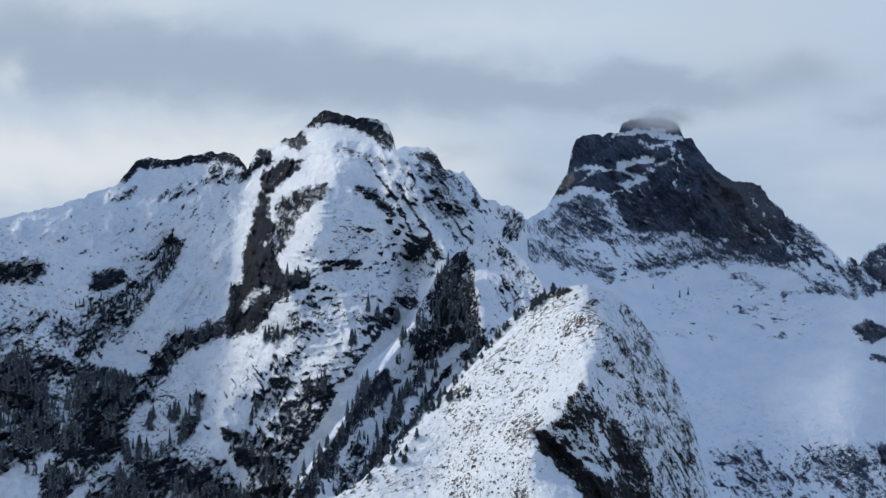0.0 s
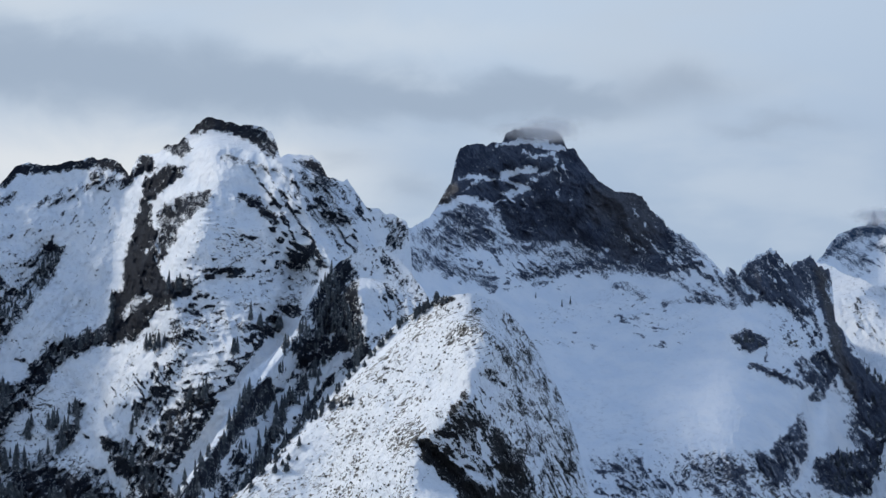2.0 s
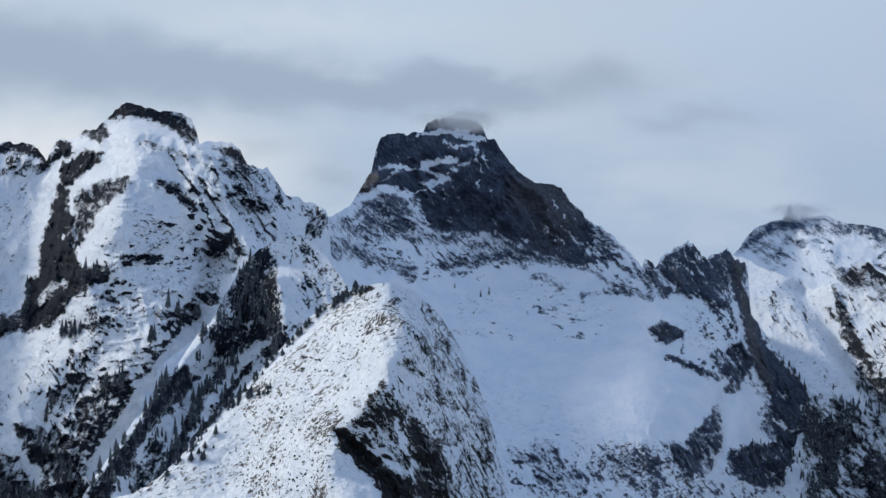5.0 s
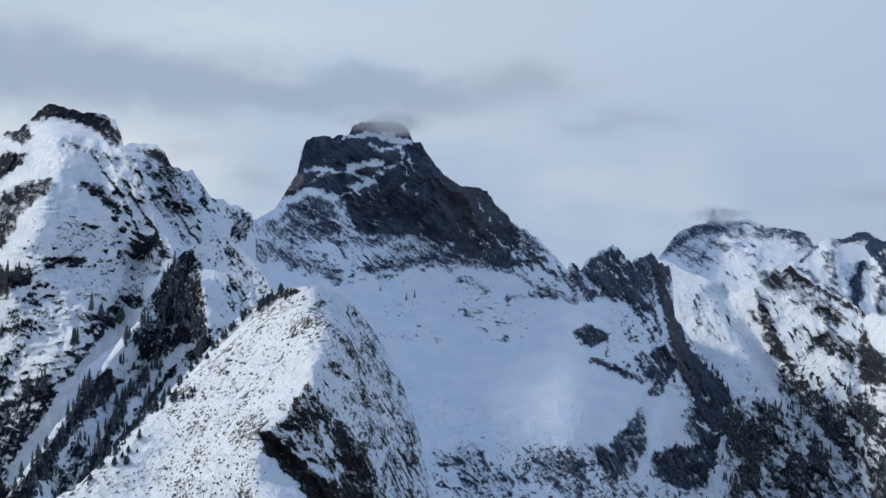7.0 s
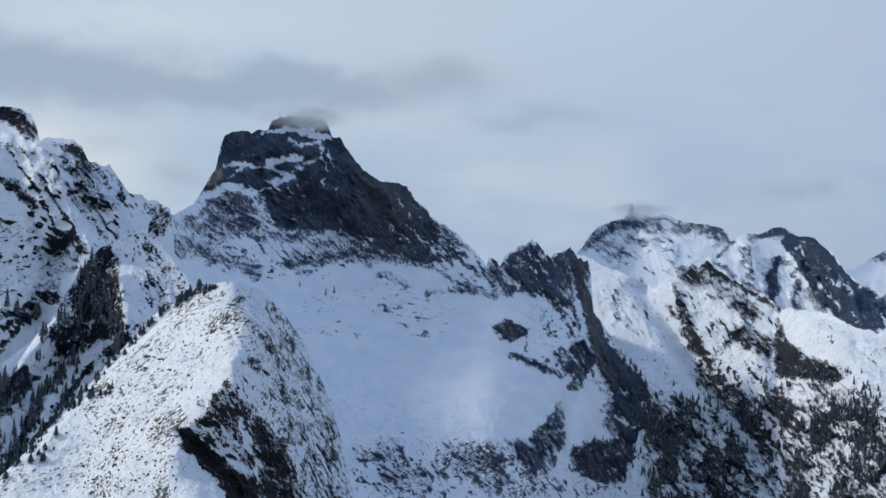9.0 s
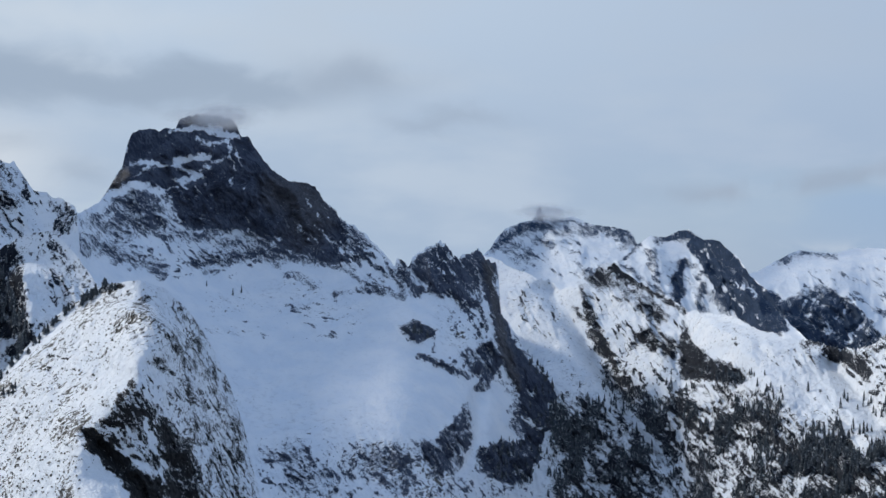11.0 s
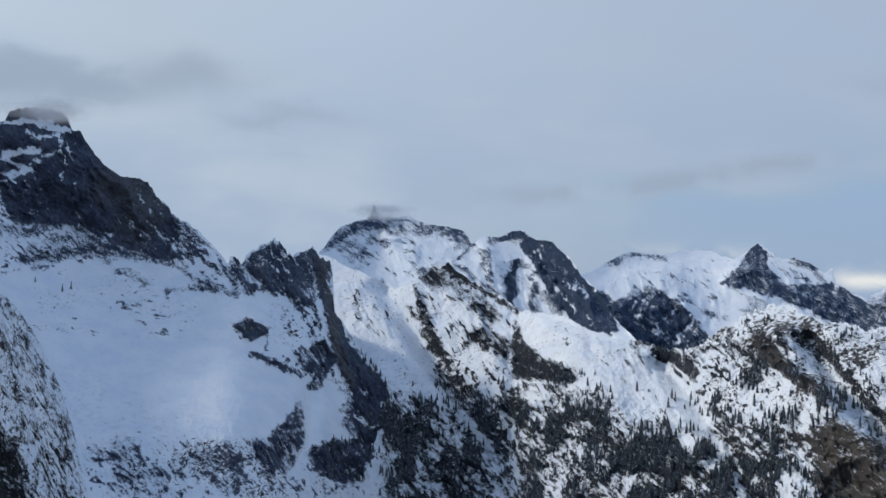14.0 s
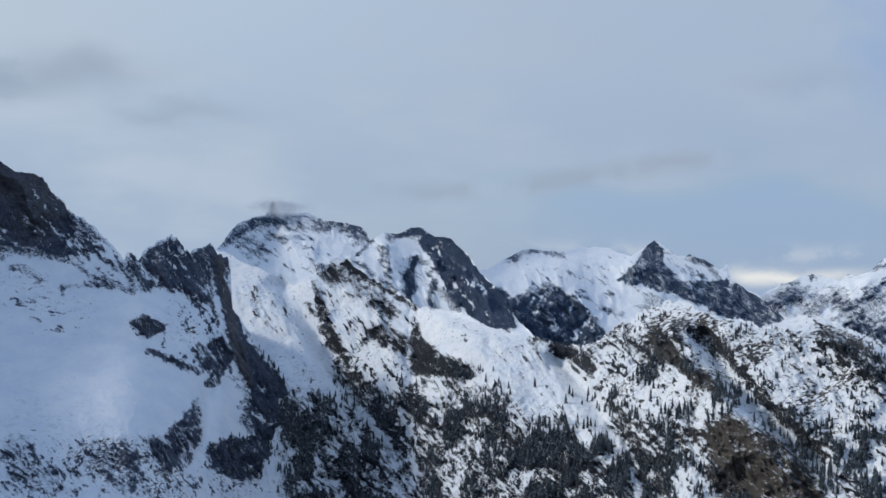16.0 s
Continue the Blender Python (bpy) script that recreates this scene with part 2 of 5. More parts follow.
def sharp(x, y, octaves=4, seed=0):
    """Ridged noise, 0 to about 1.9, with creased crests."""
    total, weight = 0.0, 1.0
    for k in range(octaves):
        total = total + weight * (1 - np.abs(ripple(x * 2.1**k + 5.7 * k, y * 2.1**k + 3.1 * k, seed + k)) * 1.6)
        weight *= 0.5
    return total


def bearing(a):
    """Radians from the plan's bearing."""
    return np.radians(SPREAD * a)


def rise(e):
    """How much a sight line at the plan's height angle climbs for each metre."""
    return np.tan(np.radians(LEVEL + SPREAD * e))


def to_line(a, e, line):
    """Angular distance to a line of (bearing, height angle), and on which side of it (right: +)."""
    best, side = np.full(a.shape, 1e9), np.zeros(a.shape)
    for (a0, e0), (a1, e1) in zip(line, line[1:]):
        da, de = a1 - a0, e1 - e0
        s = np.clip(((a - a0) * da + (e - e0) * de) / (da * da + de * de + 1e-9), 0, 1)
        pa, pe = a - a0 - s * da, e - e0 - s * de
        d = np.hypot(pa, pe)
        near = d < best
        best = np.where(near, d, best)
        side = np.where(near, np.sign(pa + 1e-9), side)
    return best, side


def in_area(a, e, area):
    """Signed distance to a closed outline, positive inside."""
    d, _ = to_line(a, e, [*area, area[0]])
    inside = np.zeros(a.shape, bool)
    for (a0, e0), (a1, e1) in zip(area, [*area[1:], area[0]]):
        cross = ((e0 > e) != (e1 > e)) & (a < (a1 - a0) * (e - e0) / (e1 - e0 + 1e-12) + a0)
        inside ^= cross
    return np.where(inside, d, -d)


def blurred(f, cols, rows):
    for axis, n in ((1, cols), (0, rows)):
        if n < 1:
            continue
        for _ in range(2):
            pad = [(0, 0), (0, 0)]
            pad[axis] = (n + 1, n)
            c = np.cumsum(np.pad(f, pad, mode="edge"), axis)
            hi, lo = (c[:, 2 * n + 1:], c[:, :-2 * n - 1]) if axis == 1 else (c[2 * n + 1:], c[:-2 * n - 1])
            f = (hi - lo) / (2 * n + 1)
    return f


class Relief:
    """A mountain side placed and shaped to fit the camera's view: a crest at given bearings, height angles and assumed
    distances, and under it a slope that comes nearer as it falls, steep where it is rock, with ribs and gullies; its
    far side falls behind the crest."""

    FOOT = -7.0

    def __init__(self, crest, away, step=0.032, jag=0.04, seed=1, snow=38.0, stone=64.0, spiky=(), grain=((0, 60),), dust=0.0, vein=0.5, ledges=0.15, swell=5.0, folds=0.34, sway=0.25, crag=0.06):
        crest = np.array(crest)
        self.seed = seed
        self.az = np.arange(crest[0, 0], crest[-1, 0] + step / 2, step)
        top = np.interp(self.az, crest[:, 0], crest[:, 1])
        away = np.array(away)
        self.away = np.interp(self.az, away[:, 0], away[:, 1]) / SPREAD
        self.top = top + jag * rough(self.az * 5.0, self.az * 0 + seed, 4, seed, 0.6)
        for lo, hi, tall in spiky:                         # stretches of broken crest
            inside = np.clip((self.az - lo) * 6, 0, 1) * np.clip((hi - self.az) * 6, 0, 1)
            self.top += inside * tall * (0.9 - 1.6 * np.abs(rough(self.az * 9.0, self.az * 0 + seed + 0.5, 3, seed + 5, 0.7)))
        fan = np.arange(self.top.max() + step, self.FOOT - step, -step)
        self.rows = len(fan)
        self.e = np.minimum(fan[:, None], self.top[None])
        self.a = np.repeat(self.az[None], self.rows, 0)
        self.wa = self.a + 0.05 * rough(self.a * 4, self.e * 4, 2, seed + 40, 0.6) + 0.035 * rough(self.a * 13, self.e * 13, 2, seed + 42, 0.7)
        self.we = self.e + 0.05 * rough(self.a * 4, self.e * 4, 2, seed + 50, 0.6) + 0.035 * rough(self.a * 13, self.e * 13, 2, seed + 52, 0.7)
        self.sa = self.a + 0.06 * rough(self.a * 1.1, self.e * 1.1, 2, seed + 45)
        zero = np.zeros(self.a.shape)
        self.grain, self.vein, self.ledges, self.swell, self.folds, self.sway, self.crag = np.array(grain, float), vein, ledges, swell, folds, sway, crag
        self.rock, self.tuft, self.brown, self.push, self.clean = zero.copy(), zero + dust, zero.copy(), zero.copy(), zero.copy()
        self.piece = np.full(self.a.shape, -1)
        self.pieces, self.snow, self.stone, self.step = [], snow, stone, step

    def _add(self, cover, strength, name):
        if strength > 0 and name:
            self.pieces.append(name)
            self.piece[(cover > 0.5)] = len(self.pieces) - 1
        if strength > 0:
            self.rock = np.maximum(self.rock, cover * strength)
        else:
            self.rock *= 1 + cover * strength
            self.clean = np.maximum(self.clean, -cover * strength)
        return self

    def band(self, line, width, strength=1.0, name="", soft=0.5):
        """Rock (or, with a negative strength, snow) along a line."""
        d, _ = to_line(self.wa, self.we, line)
        return self._add(np.clip((width * (1 + soft) - d) / (2 * soft * width + 1e-6), 0, 1), strength, name)

    def face(self, area, strength=1.0, name="", soft=0.1):
        return self._add(np.clip(0.5 + in_area(self.wa, self.we, area) / (2 * soft), 0, 1), strength, name)

    def streaks(self, area, lie, amount, long=2.4, fine=11.0):
        """Thin broken streaks of rock over an area, running down to the right at an angle of lie degrees."""
        inside = np.clip(in_area(self.wa, self.we, area) / 0.35 + 0.3, 0, 1)
        s, c = math.sin(radians(lie)), math.cos(radians(lie))
        bend = 0.05 * rough(self.a * 2, self.e * 2, 2, self.seed + 71)
        across, down = self.a * s + self.e * c + bend, self.a * c - self.e * s
        n = rough(across * fine * 1.3, down * long * 1.3, 3, self.seed + 73 + int(lie), 0.6) + 0.45 * rough(self.a * 1.1, self.e * 1.1, 2, self.seed + 77)
        self.rock = np.maximum(self.rock, 0.72 * inside * np.clip((n - 1.05 + 1.1 * amount) / 0.35, 0, 1))
        return self

    def runnels(self, area, lie, amount, long=2.4, fine=11.0):
        """Thin broken threads of snow over a rock face, running down to the right at an angle of lie degrees."""
        inside = np.clip(in_area(self.wa, self.we, area) / 0.2 + 0.3, 0, 1)
        s, c = math.sin(radians(lie)), math.cos(radians(lie))
        across, down = self.wa * s + self.we * c, self.a * c - self.e * s
        n = rough(across * fine, down * long, 3, self.seed + 173 + int(lie), 0.65)
        self.rock *= 1 - 0.8 * inside * np.clip((n - 0.95 + 1.2 * amount) / 0.4, 0, 1)
        return self

    def pepper(self, area, amount, strength=0.75, size=9.0, flat=1.0):
        """Small broken outcrops and bushes scattered over an area."""
        inside = np.clip(in_area(self.wa, self.we, area) / 0.3 + 0.3, 0, 1)
        n = rough(self.a * size / flat, self.e * size, 3, self.seed + 211, 0.65) + 0.35 * rough(self.a * 1.6, self.e * 1.6, 2, self.seed + 217)
        self.rock = np.maximum(self.rock, strength * inside * (1 - self.clean) * np.clip((n - 0.85 + 1.2 * amount) / 0.4, 0, 1))
        return self

    def scrub(self, line, width, amount):
        d, _ = to_line(self.wa, self.we, line)
        self.tuft = np.maximum(self.tuft, amount * np.clip((width * 1.5 - d) / width, 0, 1))
        return self

    def stands(self, area, strength, name, thick=0.3):
        """Dark ground under clumps of trees, with snow between them."""
        inside = np.clip(in_area(self.wa, self.we, area) / 0.4 + 0.4, 0, 1)
        return self._add(inside * np.clip((rough(self.a * 2.2, self.e * 2.2, 3, 91) + thick) / 0.35, 0, 1), strength, name)

    def earth(self, line, width, amount=1.0):
        d, _ = to_line(self.wa, self.we, line)
        self.brown = np.maximum(self.brown, amount * np.clip((width * 1.5 - d) / width, 0, 1))
        return self

    def rib(self, line, metres, width):
        """Draws the slope out towards the valley along a line (negative: a gully)."""
        d, _ = to_line(self.sa, self.e, line)
        self.push = self.push + metres * (np.exp(-np.sqrt(d * d + (0.16 * width) ** 2) / width) if metres > 0 else np.exp(-(d / width) ** 2))
        return self

    def build(self, relief=1.0):
        # the run of the slope over an even fan of height angles, under a smoothed crest
        c = int(0.5 / self.step)
        fan = np.arange(self.top.max() + 0.1, self.FOOT - 0.4, -self.step)
        smooth = blurred(self.top[None], 3 * c, 0)[0]
        steep = blurred(self.rock, 2 * c, c)
        even = np.stack([np.interp(-fan, -self.e[:, j], steep[:, j]) for j in range(len(self.az))], 1)
        even = blurred(even, 2 * c, c // 2)
        fa = np.repeat(self.az[None], len(fan), 0)
        fe = np.repeat(fan[:, None], len(self.az), 1)
        cot = 1 / np.tan(np.radians(self.snow)) * (1 - even) + 1 / np.tan(np.radians(self.stone)) * even
        cot = cot * (1 + self.sway * ripple(fa * 0.5, fe * 0.8, self.seed + 7))
        cot = np.where(fe > smooth[None] + 0.05, cot * (0.9 - 0.6 * np.clip(2 * even, 0, 1)), cot)
        run = np.empty(fa.shape)
        run[0] = self.away
        t = rise(fan)
        for i in range(1, len(fan)):
            fall = run[i - 1] * (t[i] - t[i - 1])
            run[i] = run[i - 1] + cot[i] * fall / np.maximum(1 - cot[i] * t[i], 0.4)
        run = blurred(run, c, 0)
        d = np.stack([np.interp(-self.e[:, j], -fan, run[:, j]) for j in range(len(self.az))], 1)
        t = rise(self.e)
        soft = blurred(self.rock, 3, 3)
        k = d.mean() * SPREAD / 1000 * relief
        fade = np.clip((smooth[None] - self.e) / 0.4, 0.2, 1)
        # ribs and runnels that follow the lie of the rock: bare on their crests, snow in their troughs
        bend = 0.05 * rough(self.a * 2.2, self.e * 2.2, 3, self.seed + 81)
        coarse, close, ribs = np.zeros(self.a.shape), np.zeros(self.a.shape), np.zeros(self.a.shape)
        for i, (_, lie) in enumerate(self.grain):
            weight = np.interp(self.az, self.grain[:, 0], np.eye(len(self.grain))[i])
            c0 = weight > 0.001
            aa, ee, ww = self.a[:, c0], self.e[:, c0], weight[None, c0]
            s, c = math.sin(radians(lie)), math.cos(radians(lie))
            across, down = aa * s + ee * c + bend[:, c0], aa * c - ee * s + 0.3 * bend[:, c0]
            k1, k2 = sharp(across * 6.0, down * 1.9, 3, self.seed + 83) - 0.8, sharp(across * 17.0, down * 6.0, 2, self.seed + 87) - 0.7
            coarse[:, c0] += ww * k1
            close[:, c0] += ww * k2
            ribs[:, c0] += ww * (0.45 * rough(across * 5.0, down * 2.2, 3, self.seed + 93) + 0.65 * rough(across * 19.0, down * 7.0, 2, self.seed + 97) + 0.25 * k1)
        near_rock = np.clip((self.rock - 0.04) / 0.3, 0, 1)
        bulge = self.push * fade
        bulge = bulge + fade * k * (self.swell * rough(self.a * 0.9, self.e * 0.8, 3, self.seed + 11) + (0.07 * min(self.swell, 5.0) + soft) * 4.0 * sharp(self.a * 1.6 + 0.5 * self.e, self.e * 1.1, 3, self.seed + 21))
        bulge = bulge + fade * k * (self.ledges + np.minimum(soft, 0.8)) * (3.0 * coarse + 0.9 * close + 0.6 * rough(self.a * 13, self.e * 11, 3, self.seed + 35))
        bulge = bulge + fade * k * self.folds * (1.0 * rough(self.a * 4, self.e * 4.5, 4, self.seed + 61, 0.5) + 0.9 * (sharp(self.wa * 2.6 + self.we * 1.2, self.we * 4.2, 4, self.seed + 65) - 0.8))
        self.bare = np.clip(self.rock + near_rock * self.vein * ribs, 0, 1.3)
        d = d - bulge
        # snow slides off the steepest steps, which stay bare
        cot = np.diff(d, axis=0, prepend=d[:1]) / np.minimum(np.diff(d * t, axis=0, prepend=d[:1] * t[:1] + 1), -1e-3)
        cot = blurred(cot, 1, 1) + 0.35 * rough(self.a * 0.9, self.e * 0.9, 3, self.seed + 131)
        open_snow = cot[(self.rock < 0.1) & (self.e < self.top[None] - 0.05)]
        most, some = np.quantile(open_snow, self.crag * 0.25), np.quantile(open_snow, self.crag)
        steps = np.clip((some - cot) / (some - most + 1e-6), 0, 1) * (1 - self.clean) * np.clip((self.top[None] - self.e) / 0.1, 0, 1)
        self.bare = np.maximum(self.bare, 0.47 * steps)
        self.d = d
        self.z = EYE + self.d * t
        return self

    def place(self, a, e):
        """The point of the slope at a bearing and height angle."""
        j = int(np.clip(np.searchsorted(self.az, a), 1, len(self.az) - 1))
        col = self.e[:, j]
        d = float(np.interp(-e, -col, self.d[:, j]))
        e = min(max(e, col[-1]), col[0])
        return Vector((d * math.sin(bearing(a)), d * math.cos(bearing(a)), EYE + d * float(rise(e))))

    def mesh(self, name, mat, label, category="mountain", back=42.0):
        """Links the mountain: an Empty at its foot with the slope, the named rock pieces and the far side under it."""
        a, d, z = bearing(self.a), self.d, self.z
        runs, drop = 7, 1 / math.tan(radians(36))
        fa, fd, fz = [], [], []
        for i in range(1, runs + 1):                       # the skirt down to the valley floor
            low = z[-1] + (-4 - z[-1]) * i / runs
            fa.append(a[-1]), fz.append(low), fd.append(np.maximum(d[-1] - (z[-1] - low) * drop, 60 + 2 * runs - 2 * i))
        ba, bd, bz = [], [], []
        for i in range(8, 0, -1):                          # the far side
            low = z[0] + (-4 - z[0]) * (i / 8) ** 1.3
            ba.append(a[0]), bz.append(low), bd.append(d[0] + 3 * i + (z[0] - low) / math.tan(radians(back)))
        n_back = len(ba)
        a, d, z = (np.vstack([*p, q, *r]) for p, q, r in ((ba, a, fa), (bd, d, fd), (bz, z, fz)))
        grow = lambda f: np.vstack([np.repeat(f[:1], n_back, 0), f, np.repeat(f[-1:], runs, 0)])
        rock, tuft, brown = grow(self.bare), grow(self.tuft), grow(self.brown)
        piece = np.vstack([np.full((n_back, len(self.az)), -2), self.piece, np.full((runs, len(self.az)), -1)])
        co = np.stack([d * np.sin(a), d * np.cos(a), z], -1).reshape(-1, 3)
        rows, cols = a.shape
        q = np.arange(rows * cols).reshape(rows, cols)
        quads = np.stack([q[:-1, :-1], q[1:, :-1], q[1:, 1:], q[:-1, 1:]], -1).reshape(-1, 4)
        owner = piece[1:, :-1].reshape(-1).copy()
        owner[: n_back * (cols - 1)] = -2
        flat = (z[:-1] == z[1:]) & (d[:-1] == d[1:])         # rows that would lie above the crest
        keep = ~(flat[:, :-1] & flat[:, 1:]).reshape(-1)
        quads, owner = quads[keep], owner[keep]
        cover = np.stack([rock, tuft, brown, np.ones_like(rock)], -1).reshape(-1, 4)
        # one smooth set of normals over all the pieces
        fn = np.cross(co[quads[:, 2]] - co[quads[:, 0]], co[quads[:, 3]] - co[quads[:, 1]])
        vn = np.zeros_like(co)
        for k in range(4):
            for ax in range(3):
                vn[:, ax] += np.bincount(quads[:, k], fn[:, ax], len(co))
        vn /= np.linalg.norm(vn, axis=1, keepdims=True) + 1e-9
        root = tagged(new(name), label, category)
        mid = len(self.az) // 2
        root.location = (float(d[-1, mid] * np.sin(a[-1, mid])), float(d[-1, mid] * np.cos(a[-1, mid])), -4.0)
        groups = [(-1, "snow_slope"), (-2, "far_side"), *enumerate(self.pieces)]
        for key, title in groups:
            f = quads[owner == key]
            if not len(f):
                continue
            used, back_to = np.unique(f, return_inverse=True)
            me = bpy.data.meshes.new(title)
            me.vertices.add(len(used)), me.loops.add(f.size), me.polygons.add(len(f))
            me.vertices.foreach_set("co", co[used].astype(np.float32).ravel())
            me.loops.foreach_set("vertex_index", back_to.astype(np.int32).ravel())
            me.polygons.foreach_set("loop_start", np.arange(0, f.size, 4, dtype=np.int32))
            me.update(calc_edges=True)
            me.polygons.foreach_set("use_smooth", np.ones(len(f), bool))
            at = me.attributes.new("cover", "FLOAT_COLOR", "POINT")
            at.data.foreach_set("color", cover[used].astype(np.float32).ravel())
            me.normals_split_custom_set_from_vertices(vn[used].tolist())
            me.materials.append(mat)
            ob = new(title, me)
            ob.parent, ob.matrix_parent_inverse = root, Matrix.Translation(root.location).inverted()
        return root


# ---- the mountains, nearest first ----
DEG = 1 / 64.4


def near_ridge():
    m = Relief([(-4.85, -5.61), (-3.77, -5.39), (-2.93, -5.24), (-2.23, -4.79), (-1.46, -4.02), (-0.68, -3.13), (0.09, -2.32), (0.71, -1.58), (1.33, -0.96), (1.80, -0.42), (2.42, 0.05), (3.12, 0.43), (3.97, 0.57), (4.66, 0.34), (5.20, -0.15), (5.82, -0.93), (6.43, -2.16), (6.88, -3.38), (7.11, -4.30), (7.36, -5.36), (7.56, -5.96)],
               [(-6, 1020), (0, 960), (2.5, 900), (4, 850), (8, 960)], step=0.028, jag=0.02, seed=3, snow=34, stone=58, grain=[(2, 20), (3.5, 50), (4.5, 62), (8, 66)], dust=0.2, ledges=0.25, crag=0.05)
    m.rib([(4.06, 0.54), (4.54, -0.32), (4.38, -1.09), (4.01, -1.68), (3.91, -2.33), (3.20, -2.80), (2.55, -3.38), (2.36, -3.88), (2.30, -4.80), (2.73, -5.56)], 62, 1.8)
    m.rib([(2.65, -3.63), (3.34, -4.25), (4.27, -5.31)], -7, 0.18)
    m.face([(2.50, -3.46), (2.86, -3.51), (3.40, -4.00), (4.00, -4.45), (4.56, -4.87), (4.81, -5.54), (4.04, -5.55), (3.51, -4.82), (3.04, -4.30), (2.61, -3.98)], 1.15, "dark_cliff", 0.06)
    m.band([(3.48, -2.73), (3.70, -2.49), (3.88, -2.21)], 7 * DEG, 0.9, "rock_step")
    m.band([(5.05, -0.31), (6.12, -2.16), (6.73, -3.69), (7.10, -5.36)], 24 * DEG, 0.34, "rock_face", 0.9)
    m.face([(4.67, -3.17), (5.08, -3.55), (5.43, -4.13), (5.69, -4.77), (5.89, -5.53), (4.97, -5.54), (4.77, -4.63), (4.59, -3.86)], 0.98, "rock_rib", 0.2)
    m.band([(3.97, -2.82), (4.51, -3.40), (4.82, -4.02)], 16 * DEG, 0.5, "", 0.9)
    m.band([(3.35, -3.09), (4.58, -3.86), (5.34, -5.38)], 40 * DEG, 0.3, "", 0.9)
    m.band([(4.74, -0.62), (5.66, -2.77), (6.42, -4.91)], 50 * DEG, 0.24, "", 0.9)
    m.band([(3.12, 0.50), (2.58, 0.12)], 6 * DEG, 0.6)
    m.scrub([(3.97, 0.31), (2.73, -0.93), (1.18, -2.48), (-0.37, -4.02), (-1.92, -5.25)], 150 * DEG, 0.62)
    m.scrub([(4.12, -0.08), (3.50, -0.77)], 22 * DEG, 0.8)
    m.scrub([(2.27, -3.11), (1.88, -3.88), (1.80, -4.80), (1.88, -5.29)], 46 * DEG, 0.78)
    m.scrub([(-1.46, -4.80), (-0.37, -4.96), (1.18, -4.96), (2.11, -5.26)], 30 * DEG, 0.74)
    m.scrub([(0.09, -2.34), (1.18, -2.49), (1.80, -2.34)], 16 * DEG, 0.8)
    m.band([(3.36, 0.07), (3.13, 0.30), (3.52, 0.43)], 4 * DEG, 0.7, "heath_patch")
    m.band([(4.01, -0.08), (4.17, 0.07)], 5 * DEG, 0.75, "heath_patch")
    m.face([(2.39, -4.03), (3.12, -4.56), (3.66, -5.55), (2.42, -5.56)], -1.0)
    m.scrub([(5.20, -0.31), (5.50, -2.47), (6.11, -5.22)], 70 * DEG, 0.6)
    m.streaks([(4.66, 0.00), (5.82, -1.08), (7.03, -3.99), (7.18, -5.51), (4.57, -5.54), (3.34, -3.40), (4.12, -2.16)], 62, 0.46, 2.0, 15.0)
    m.streaks([(3.81, 0.31), (4.28, -0.93), (3.35, -2.78), (1.80, -4.02), (1.80, -5.40), (-2.23, -5.40), (-0.37, -3.41), (1.80, -0.93)], 160, 0.12, 7.0, 13.0)
    return m.build(0.6)


